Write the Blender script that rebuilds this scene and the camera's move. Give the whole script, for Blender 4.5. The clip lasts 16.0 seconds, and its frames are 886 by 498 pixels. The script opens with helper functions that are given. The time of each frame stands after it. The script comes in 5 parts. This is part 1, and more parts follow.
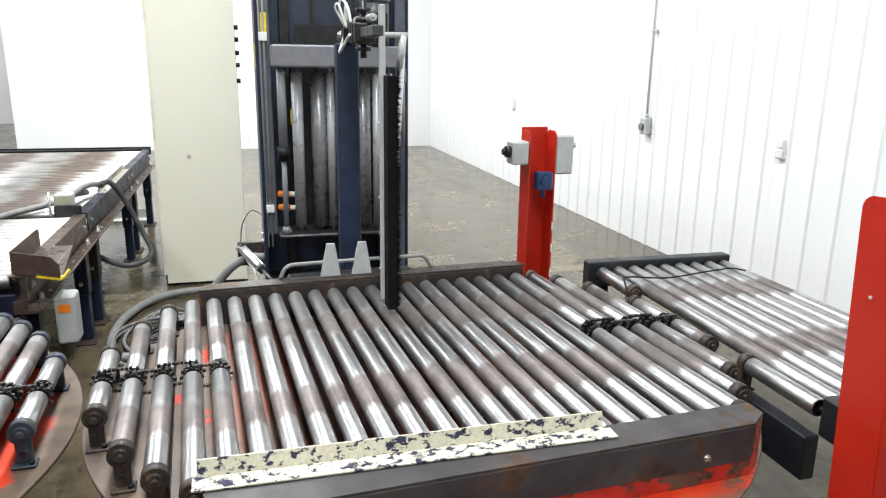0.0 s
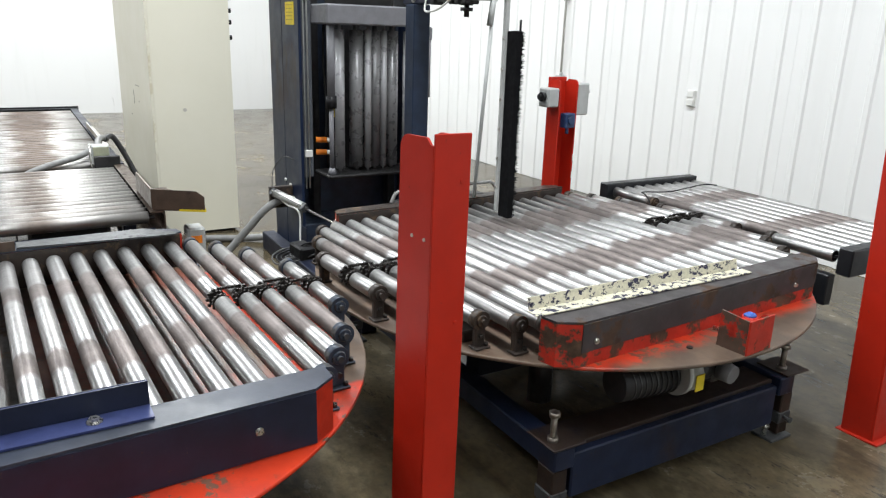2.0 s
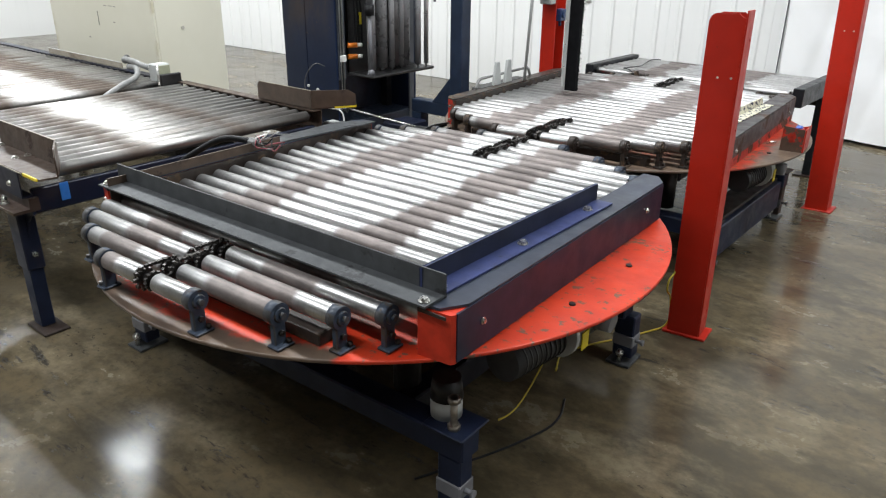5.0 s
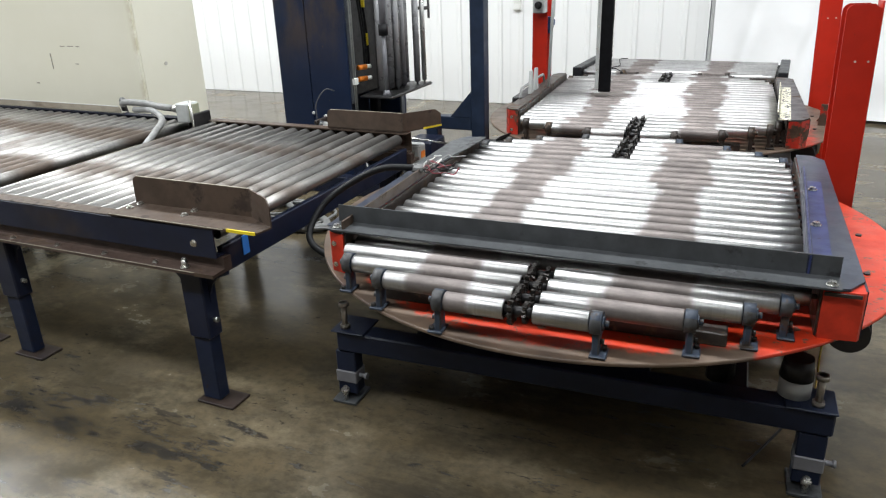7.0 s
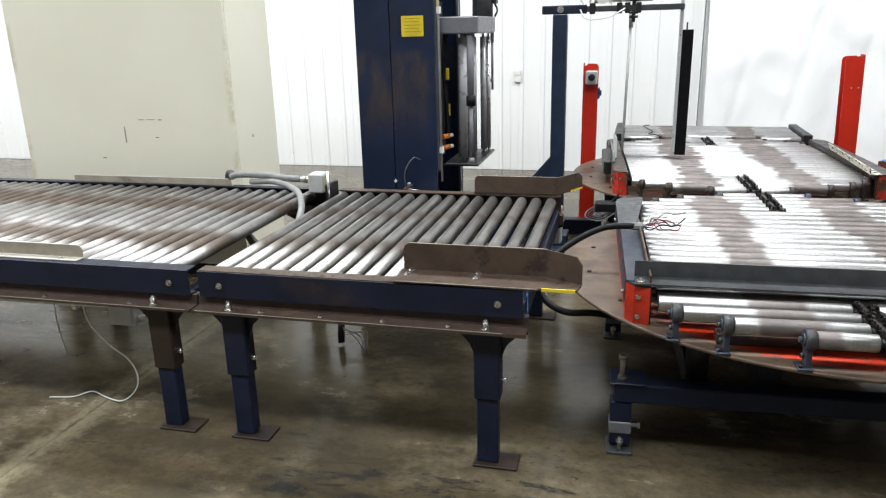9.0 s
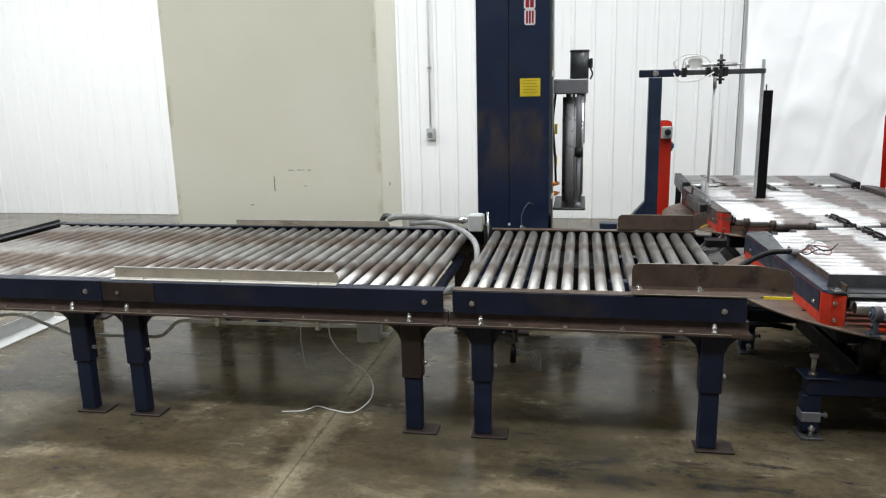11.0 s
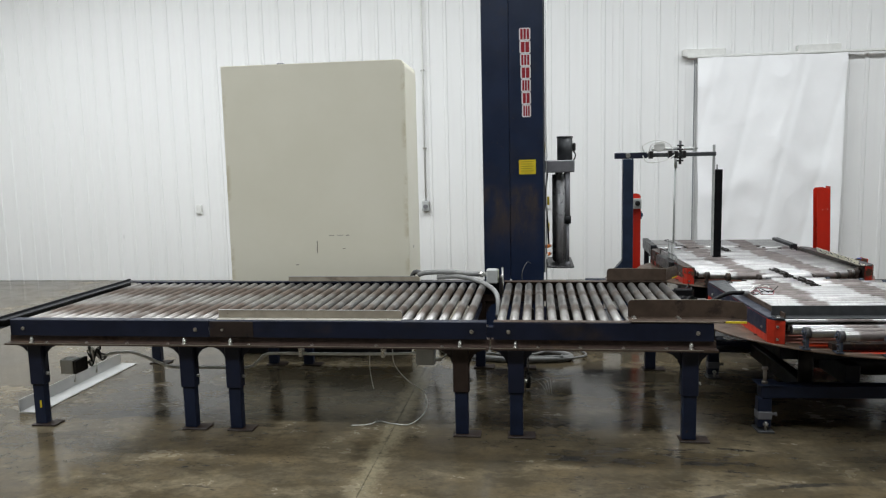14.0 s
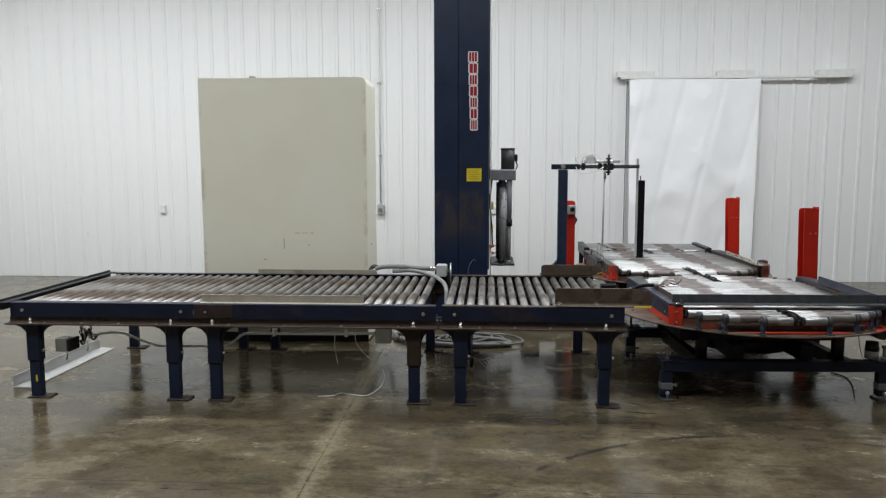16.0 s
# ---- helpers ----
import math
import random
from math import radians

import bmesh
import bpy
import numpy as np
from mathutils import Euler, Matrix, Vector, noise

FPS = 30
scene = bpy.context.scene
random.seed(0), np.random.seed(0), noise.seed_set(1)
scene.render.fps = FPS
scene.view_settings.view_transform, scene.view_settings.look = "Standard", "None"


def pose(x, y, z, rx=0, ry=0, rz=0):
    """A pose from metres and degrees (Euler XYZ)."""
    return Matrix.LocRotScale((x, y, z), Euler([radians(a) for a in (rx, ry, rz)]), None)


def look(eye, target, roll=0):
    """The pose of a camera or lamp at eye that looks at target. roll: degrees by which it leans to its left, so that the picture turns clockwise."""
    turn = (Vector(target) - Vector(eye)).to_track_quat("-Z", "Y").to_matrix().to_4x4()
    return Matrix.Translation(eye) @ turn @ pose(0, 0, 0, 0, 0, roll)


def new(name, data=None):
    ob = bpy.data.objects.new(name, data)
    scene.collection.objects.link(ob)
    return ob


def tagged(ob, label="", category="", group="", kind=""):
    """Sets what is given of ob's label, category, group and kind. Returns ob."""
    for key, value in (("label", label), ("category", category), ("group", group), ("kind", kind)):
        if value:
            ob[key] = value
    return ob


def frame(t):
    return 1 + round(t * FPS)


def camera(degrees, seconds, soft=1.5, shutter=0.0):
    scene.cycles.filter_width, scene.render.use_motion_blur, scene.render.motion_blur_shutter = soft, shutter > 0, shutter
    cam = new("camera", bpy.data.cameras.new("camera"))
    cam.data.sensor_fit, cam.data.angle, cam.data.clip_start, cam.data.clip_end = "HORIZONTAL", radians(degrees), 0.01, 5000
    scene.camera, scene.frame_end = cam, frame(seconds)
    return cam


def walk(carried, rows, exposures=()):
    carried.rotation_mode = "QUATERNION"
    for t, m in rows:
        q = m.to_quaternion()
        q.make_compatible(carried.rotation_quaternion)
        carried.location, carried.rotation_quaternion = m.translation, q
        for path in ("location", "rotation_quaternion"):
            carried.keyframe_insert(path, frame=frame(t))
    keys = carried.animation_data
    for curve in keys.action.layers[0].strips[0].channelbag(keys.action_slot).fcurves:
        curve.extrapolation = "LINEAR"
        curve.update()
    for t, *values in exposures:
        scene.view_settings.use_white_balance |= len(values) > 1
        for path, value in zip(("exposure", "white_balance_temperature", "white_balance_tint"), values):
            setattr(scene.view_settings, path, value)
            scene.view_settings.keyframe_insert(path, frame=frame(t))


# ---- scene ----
# ---- camera and walk ----
cam = camera(62.7, 16.0, soft=1.2)
PATH = [
    (0, (2.707, 1.938, 1.794), (0.841, 2.451, 1.293), 0.8),
    (0.5, (2.673, 1.591, 1.796), (0.842, 2.228, 1.305), -0.9),
    (1, (2.809, 1.157, 1.793), (1.046, 1.972, 1.315), -0.5),
    (1.5, (2.826, 0.78, 1.744), (1.134, 1.696, 1.198), -0.1),
    (2, (2.917, 0.308, 1.727), (1.27, 1.287, 1.152), 1.8),
    (2.5, (3.001, -0.096, 1.736), (1.409, 0.93, 1.091), 2.1),
    (3, (2.942, -0.495, 1.722), (1.358, 0.468, 0.971), -0.6),
    (3.2, (2.94, -0.668, 1.72), (1.383, 0.333, 0.961), 0.2),
    (5.3, (2.203, -2.104, 1.74), (1.098, -0.632, 0.957), -1.3),
    (5.5, (2.064, -2.195, 1.752), (0.997, -0.699, 0.962), -2.6),
    (6, (1.699, -2.464, 1.762), (0.732, -0.9, 0.975), -1.2),
    (6.5, (1.354, -2.682, 1.761), (0.492, -1.041, 1.01), -1.2),
    (7, (0.964, -2.815, 1.741), (0.195, -1.127, 0.994), -2.0),
    (7.5, (0.556, -3.038, 1.755), (-0.089, -1.296, 1.014), -1.9),
    (8, (0.155, -3.161, 1.747), (-0.399, -1.348, 1.109), -0.5),
    (8.5, (-0.24, -3.26, 1.764), (-0.801, -1.435, 1.171), -0.7),
    (9, (-0.561, -3.473, 1.792), (-1.03, -1.617, 1.21), -1.4),
    (9.5, (-0.93, -3.62, 1.765), (-1.368, -1.744, 1.225), -1.0),
    (10, (-1.232, -3.855, 1.785), (-1.646, -1.959, 1.299), -0.7),
    (10.2, (-1.329, -3.991, 1.807), (-1.725, -2.091, 1.324), -0.9),
    (12.3, (-2.051, -4.742, 1.818), (-2.383, -2.795, 1.501), -1.9),
    (12.5, (-2.034, -4.839, 1.82), (-2.342, -2.888, 1.508), -2.0),
    (13, (-2.049, -5.089, 1.847), (-2.34, -3.129, 1.576), -1.9),
    (13.5, (-2.095, -5.36, 1.872), (-2.319, -3.391, 1.602), -1.7),
    (14, (-2.049, -5.611, 1.879), (-2.307, -3.642, 1.642), -1.3),
    (14.5, (-2.061, -5.837, 1.883), (-2.271, -3.859, 1.67), -1.0),
    (15, (-2.085, -6.061, 1.899), (-2.27, -4.082, 1.682), -0.6),
    (15.5, (-2.005, -6.265, 1.887), (-2.175, -4.284, 1.671), -0.5),
    (16, (-1.993, -6.473, 1.889), (-2.114, -4.489, 1.668), -0.1),
]
EXPOSURES = [(0.0, 0.26), (3.0, -0.10), (5.5, 0.03), (9.0, 0.12), (10.0, 0.0), (12.5, -0.42), (16.0, -0.66)]
walk(cam, [(t, look(eye, target, roll)) for t, eye, target, roll in PATH], EXPOSURES)

# ---- world and light ----
world = bpy.data.worlds.new("world")
world.use_nodes = True
world.node_tree.nodes["Background"].inputs[0].default_value = (0.9, 0.95, 1.0, 1)
world.node_tree.nodes["Background"].inputs[1].default_value = 0.05
scene.world = world

# a row of strip lamps over the machine; the front row over the open floor, the easternmost lamp and the far-bay lamp
# are unseen, added as fill
ROW = [(-10.2, 285.0), (-6.8, 265.0), (-3.4, 225.0), (0.0, 222.0), (3.4, 195.0), (6.8, 100.0)]
LAMPS = [(x, 2.0, watts) for x, watts in ROW] + [(x, -3.0, watts * (0.74 if x < 2 else 0.30)) for x, watts in ROW[:5]] + [(-16.0, -6.0, 260.0)]
for lx, ly, watts in LAMPS:
    lamp = bpy.data.lights.new("strip_or_fill_lamp", "AREA")
    lamp.shape, lamp.size, lamp.size_y, lamp.energy = "RECTANGLE", 3.3, 0.6, watts
    lamp.color = (0.93, 0.973, 1.0)
    new("strip_or_fill_lamp", lamp).matrix_world = pose(lx, ly, 5.82)


# ---- materials ----
class Nodes:
    """Short hand for a node material."""

    def __init__(self, name):
        self.m = bpy.data.materials.new(name)
        self.m.use_nodes = True
        self.t = self.m.node_tree
        self.b = self.t.nodes["Principled BSDF"]
        tc = self.t.nodes.new("ShaderNodeTexCoord")
        info = self.t.nodes.new("ShaderNodeObjectInfo")
        shift = self.t.nodes.new("ShaderNodeVectorMath")
        shift.operation = "MULTIPLY_ADD"
        self.t.links.new(info.outputs["Random"], shift.inputs[0])
        shift.inputs[1].default_value = (7.3, 11.1, 5.7)
        self.t.links.new(tc.outputs["Object"], shift.inputs[2])
        self.raw, self.co, self.rand = tc.outputs["Object"], shift.outputs[0], info.outputs["Random"]

    def link(self, a, b):
        self.t.links.new(a, b)

    def noise(self, scale, detail=4.0, rough=0.6, stretch=None, raw=False):
        n = self.t.nodes.new("ShaderNodeTexNoise")
        n.inputs["Scale"].default_value, n.inputs["Detail"].default_value, n.inputs["Roughness"].default_value = scale, detail, rough
        co = self.raw if raw else self.co
        if stretch:
            mp = self.t.nodes.new("ShaderNodeMapping")
            mp.inputs["Scale"].default_value = stretch
            self.link(co, mp.inputs["Vector"])
            co = mp.outputs[0]
        self.link(co, n.inputs["Vector"])
        return n.outputs["Fac"]

    def ramp(self, fac, lo, hi, a=0.0, b=1.0):
        n = self.t.nodes.new("ShaderNodeMapRange")
        n.interpolation_type = "SMOOTHSTEP"
        for k, v in zip((1, 2, 3, 4), (lo, hi, a, b)):
            n.inputs[k].default_value = v
        self.link(fac, n.inputs[0])
        return n.outputs[0]

    def math(self, op, a, b=None):
        n = self.t.nodes.new("ShaderNodeMath")
        n.operation = op
        for k, v in enumerate((a, b)):
            if v is None:
                continue
            if isinstance(v, (int, float)):
                n.inputs[k].default_value = v
            else:
                self.link(v, n.inputs[k])
        return n.outputs[0]

    def mix(self, fac, a, b):
        n = self.t.nodes.new("ShaderNodeMix")
        n.data_type = "RGBA"
        for k, v in ((0, fac), (6, a), (7, b)):
            if isinstance(v, (int, float)):
                n.inputs[k].default_value = v
            elif isinstance(v, tuple):
                n.inputs[k].default_value = (*v, 1)
            else:
                self.link(v, n.inputs[k])
        return n.outputs[2]

    def axis(self, k):
        n = self.t.nodes.new("ShaderNodeSeparateXYZ")
        self.link(self.raw, n.inputs[0])
        return n.outputs[k]

    def done(self, color, rough, metal=0.0, bump=None, depth=0.002, strength=0.4, spec=0.5):
        self.b.inputs["Specular IOR Level"].default_value = spec
        for key, v in (("Base Color", color), ("Roughness", rough), ("Metallic", metal)):
            if isinstance(v, (int, float)):
                self.b.inputs[key].default_value = v
            elif isinstance(v, tuple):
                self.b.inputs[key].default_value = (*v, 1)
            else:
                self.link(v, self.b.inputs[key])
        if bump is not None:
            n = self.t.nodes.new("ShaderNodeBump")
            n.inputs["Strength"].default_value, n.inputs["Distance"].default_value = strength, depth
            self.link(bump, n.inputs["Height"])
            self.link(n.outputs[0], self.b.inputs["Normal"])
        return self.m


def plain(name, color, rough=0.5, metal=0.0, vary=0.25, scale=14.0, depth=0.0006, spec=0.5):
    """Paint, plastic or metal with faint mottling and fine relief."""
    n = Nodes(name)
    f = n.noise(scale, 5)
    c = n.mix(n.ramp(f, 0.3, 0.7), tuple(v * (1 - vary) for v in color), tuple(min(1, v * (1 + vary)) for v in color))
    r = n.ramp(n.noise(scale * 2.3, 3), 0.3, 0.7, max(0.05, rough - 0.1), min(1, rough + 0.1))
    return n.done(c, r, metal, n.noise(scale * 9, 3), depth, 0.4, spec)


def worn(name, color, under, amount, rough=0.45, scale=5.0, streak=(1, 1, 1), metal_under=0.3, vary=0.2, soft=0.06):
    """Paint that has worn through to another colour in patches; amount 0 to 1."""
    n = Nodes(name)
    big = n.noise(scale, 7, 0.68, streak)
    mask = n.ramp(big, 0.72 - 0.42 * amount, 0.72 + soft - 0.42 * amount)
    small = n.ramp(n.noise(scale * 11, 5, 0.6), 0.67, 0.72)
    mask = n.math("MAXIMUM", mask, n.math("MULTIPLY", small, 0.75))
    tone = n.ramp(n.noise(scale * 2.1, 4), 0.3, 0.7)
    paint = n.mix(tone, tuple(v * (1 - vary) for v in color), tuple(min(1, v * (1 + vary)) for v in color))
    bare = n.mix(tone, tuple(v * 0.6 for v in under), tuple(v * 1.4 for v in under))
    c = n.mix(mask, paint, bare)
    r = n.math("ADD", n.math("MULTIPLY", mask, 0.25), n.ramp(n.noise(scale * 3), 0.3, 0.7, rough - 0.08, rough + 0.08))
    h = n.math("ADD", n.math("MULTIPLY", mask, -0.5), n.math("MULTIPLY", n.noise(scale * 30, 3), 0.4))
    return n.done(c, r, n.math("MULTIPLY", mask, metal_under), h, 0.0012, 0.4, 0.32)


def roller_steel(name, bright, brown, centre, half, rough, edge=0.05, grime=0.35, metal=1.0):
    """Steel roller along x: polished by pallet boards, brown in two bands where nothing rubs."""
    n = Nodes(name)
    away = n.math("ABSOLUTE", n.math("SUBTRACT", n.math("ABSOLUTE", n.axis(0)), centre))
    wob = n.math("ADD", n.math("MULTIPLY", n.math("SUBTRACT", n.rand, 0.5), 0.09), n.math("MULTIPLY", n.math("SUBTRACT", n.noise(9.0, 4, 0.6, (1, 0.5, 0.5)), 0.5), 0.10))
    band = n.ramp(n.math("ADD", away, wob), half - edge, half + edge, 1.0, 0.0)
    old = n.ramp(n.rand, 0.3, 1.0, 0.0, grime)
    patch = n.math("MULTIPLY", n.ramp(n.noise(1.6, 4, 0.6, (1.0, 0.8, 0.8)), 0.40, 0.70), old)
    mask = n.math("MINIMUM", n.math("MAXIMUM", band, patch), 1.0)
    fine = n.noise(5, 5, 0.7, (1.0, 2.5, 2.5))
    lines = n.noise(90, 2, 0.6, (1.0, 0.02, 0.02))
    light = n.mix(n.ramp(fine, 0.3, 0.7), tuple(v * 0.72 for v in bright), bright)
    light = n.mix(n.math("MULTIPLY", n.ramp(n.math("FRACT", n.math("MULTIPLY", n.rand, 7.3)), 0.45, 1.0), 0.6), light, tuple(v * 0.5 for v in bright))
    rub = n.ramp(n.noise(60, 3, 0.6, (0.05, 1.0, 1.0)), 0.52, 0.70)
    light = n.mix(n.ramp(lines, 0.42, 0.66, 0.0, 0.30), light, tuple(v * 0.55 for v in bright))
    light = n.mix(n.math("MULTIPLY", rub, 0.38), light, tuple(v * 0.45 for v in bright))
    dark = n.mix(n.ramp(fine, 0.3, 0.7), tuple(v * 0.7 for v in brown), tuple(v * 1.4 for v in brown))
    r = n.math("ADD", n.ramp(lines, 0.3, 0.7, rough - 0.02, rough + 0.03), n.math("MULTIPLY", mask, 0.17))
    m = n.math("SUBTRACT", metal, n.math("MULTIPLY", mask, 0.45 * metal))
    return n.done(n.mix(mask, light, dark), r, m)


def disc_paint(name, red_from, red_to, rim, share, chips):
    """A turntable disc: red paint between two distances from its line, brown bare steel elsewhere and along the rim;
    dimmed under the rollers for shade and dirt.
    """
    n = Nodes(name)
    x, y = n.axis(0), n.axis(1)
    r = n.math("SQRT", n.math("ADD", n.math("MULTIPLY", x, x), n.math("MULTIPLY", y, y)))
    wob = n.math("MULTIPLY", n.math("SUBTRACT", n.noise(6, 7, 0.7), 0.5), 0.22)
    side = n.math("MULTIPLY", n.ramp(n.math("ADD", x, n.math("MULTIPLY", wob, 0.4)), red_from, red_from + 0.03), n.ramp(n.math("ADD", x, wob), red_to - 0.05, red_to + 0.05, 1.0, 0.0))
    right = n.math("MULTIPLY", n.ramp(x, -0.72, -0.66), n.ramp(n.noise(3.4, 5, 0.6), share - 0.03, share + 0.03))
    # red held back under the rollers: dirt and roller shade put into the colour
    under = n.math("MULTIPLY", n.ramp(n.math("ABSOLUTE", x), 0.78, 0.80, 1.0, 0.0), n.ramp(n.noise(2.2, 4, 0.6), 0.38, 0.56, 0.0, 0.25))
    right = n.math("MAXIMUM", n.math("MULTIPLY", right, n.ramp(n.math("ABSOLUTE", y), 0.74, 0.80)), n.math("MULTIPLY", under, n.ramp(n.math("ABSOLUTE", y), 0.74, 0.80, 1.0, 0.0)))
    inner = n.math("MULTIPLY", n.ramp(n.math("ADD", r, wob), rim - 0.02, rim + 0.02, 1.0, 0.0), right)
    red = n.math("MAXIMUM", side, inner)
    chip = n.ramp(n.noise(11, 7, 0.7), 0.60, 0.64)
    fleck = n.math("MULTIPLY", n.ramp(n.noise(24, 5, 0.62), 0.615 - chips, 0.64 - chips), n.ramp(n.noise(2.6, 3), 0.40, 0.54))
    gone = n.math("MAXIMUM", chip, fleck)
    red = n.math("MULTIPLY", red, n.math("SUBTRACT", 1.0, n.math("MULTIPLY", gone, 0.94)))
    tone = n.ramp(n.noise(7, 5), 0.3, 0.7)
    c = n.mix(red, n.mix(tone, (0.075, 0.052, 0.038), (0.14, 0.095, 0.065)), n.mix(tone, (0.44, 0.025, 0.006), (0.57, 0.040, 0.009)))
    dirt = n.ramp(n.noise(4.5, 6, 0.7), 0.55, 0.75, 0.0, 0.45)
    c = n.mix(dirt, c, (0.06, 0.038, 0.028))
    return n.done(c, n.ramp(n.noise(9), 0.3, 0.7, 0.35, 0.52), 0.0, n.math("ADD", n.math("MULTIPLY", red, 0.6), n.noise(60, 3)), 0.0010)


def concrete():
    """Old polished slab: clouds, scuffs, streaks, flecks in clumps, a crumbled joint and one curved tyre mark."""
    n = Nodes("polished_concrete")
    big = n.ramp(n.noise(0.55, 6, 0.65), 0.36, 0.64)
    mid = n.ramp(n.noise(2.2, 9, 0.75, (1, 1.5, 1)), 0.38, 0.62)
    fine = n.noise(26, 7, 0.75)
    c = n.mix(big, (0.069, 0.055, 0.034), (0.109, 0.090, 0.060))
    c = n.mix(n.math("MULTIPLY", mid, 0.75), c, (0.119, 0.090, 0.050))
    c = n.mix(n.ramp(n.noise(3.2, 7, 0.66, (1.0, 1.6, 1)), 0.42, 0.64, 0.0, 0.62), c, (0.042, 0.035, 0.022))
    pale = n.ramp(n.noise(1.7, 7, 0.66, (1, 1.6, 1)), 0.48, 0.68)
    c = n.mix(n.math("MULTIPLY", pale, 0.72), c, (0.214, 0.176, 0.113))
    clump = n.ramp(n.noise(0.9, 3, 0.5), 0.42, 0.62)
    x, y = n.axis(0), n.axis(1)
    spill = n.math("MULTIPLY", n.ramp(n.math("ABSOLUTE", n.math("ADD", y, 1.08)), 0.06, 0.30, 1.0, 0.0), n.ramp(n.math("ABSOLUTE", n.math("ADD", x, 1.35)), 0.5, 0.85, 1.0, 0.0))
    speck = n.math("ADD", n.noise(7.5, 9, 0.78, (0.6, 2.2, 1)), n.math("MULTIPLY", spill, 0.07))
    spot = n.math("MULTIPLY", n.ramp(speck, 0.575, 0.63), n.math("MAXIMUM", clump, spill))
    c = n.mix(n.math("MULTIPLY", spot, 0.85), c, (0.019, 0.019, 0.021))
    chip = n.math("MULTIPLY", n.ramp(n.noise(30, 5, 0.65, (0.7, 1.6, 1)), 0.62, 0.66), n.ramp(n.noise(1.3, 5, 0.6), 0.50, 0.62))
    c = n.mix(n.math("MULTIPLY", chip, 0.8), c, (0.021, 0.019, 0.017))
    smear = n.ramp(n.noise(1.1, 6, 0.65, (0.5, 4.5, 1)), 0.57, 0.68)
    c = n.mix(n.math("MULTIPLY", smear, 0.5), c, (0.032, 0.028, 0.023))
    gapx = n.math("ABSOLUTE", n.math("ADD", x, 3.08))
    crumb = n.math("ADD", gapx, n.math("MULTIPLY", n.math("SUBTRACT", n.noise(9, 8, 0.75), 0.5), 0.28))
    c = n.mix(n.ramp(crumb, 0.02, 0.12, 0.75, 0.0), c, (0.235, 0.202, 0.132))
    c = n.mix(n.math("MULTIPLY", n.ramp(n.math("ADD", gapx, n.math("MULTIPLY", n.math("SUBTRACT", n.noise(24, 5, 0.7), 0.5), 0.09)), 0.004, 0.016, 1.0, 0.0), n.ramp(n.noise(5.0, 4), 0.45, 0.65, 0.0, 0.55)), c, (0.019, 0.017, 0.014))
    ex, ey = n.math("ADD", x, 0.10), n.math("ADD", y, 3.55)
    ring = n.math("ABSOLUTE", n.math("SUBTRACT", n.math("SQRT", n.math("ADD", n.math("MULTIPLY", ex, ex), n.math("MULTIPLY", ey, ey))), 2.17))
    mark = n.math("MULTIPLY", n.ramp(n.math("ADD", ring, n.math("MULTIPLY", n.math("SUBTRACT", n.noise(14, 5, 0.7), 0.5), 0.05)), 0.012, 0.028, 1.0, 0.0), n.ramp(n.noise(2.1, 4), 0.45, 0.6))
    c = n.mix(n.math("MULTIPLY", mark, 0.75), c, (0.019, 0.019, 0.019))
    c = n.mix(n.ramp(fine, 0.4, 0.8, 0.0, 0.6), c, (0.042, 0.038, 0.028))
    r = n.math("ADD", n.ramp(n.noise(2.4, 8, 0.75), 0.3, 0.7, 0.09, 0.24), n.math("MULTIPLY", n.math("MAXIMUM", spot, pale), 0.12))
    return n.done(c, r, 0.0, n.math("ADD", n.math("MULTIPLY", n.noise(4, 5), 1.2), n.math("MULTIPLY", fine, 0.6)), 0.0012, 0.16, 0.27)


def cabinet_paint():
    """Cream enamel, tanned and scuffed along the upright edges."""
    n = Nodes("cream_paint")
    x = n.axis(0)
    tone = n.ramp(n.noise(1.3, 5, 0.6), 0.3, 0.7)
    c = n.mix(tone, (0.765, 0.735, 0.605), (0.80, 0.77, 0.645))
    edge = n.math("MULTIPLY", n.ramp(n.math("SUBTRACT", 0.905, n.math("ABSOLUTE", n.math("ADD", x, 4.185))), 0.004, 0.06, 1.0, 0.0), n.ramp(n.axis(1), 1.275, 1.30, 1.0, 0.0))
    tan = n.math("MULTIPLY", edge, n.ramp(n.noise(3.2, 7, 0.72), 0.50, 0.62))
    c = n.mix(n.math("MULTIPLY", tan, 0.45), c, (0.46, 0.38, 0.20))
    scuff = n.ramp(n.noise(9, 8, 0.7, (1, 1, 0.6)), 0.70, 0.74)
    c = n.mix(n.math("MULTIPLY", scuff, 0.5), c, (0.22, 0.19, 0.12))
    return n.done(c, n.ramp(n.noise(5), 0.3, 0.7, 0.42, 0.56), 0.0, n.noise(45, 3), 0.0004)


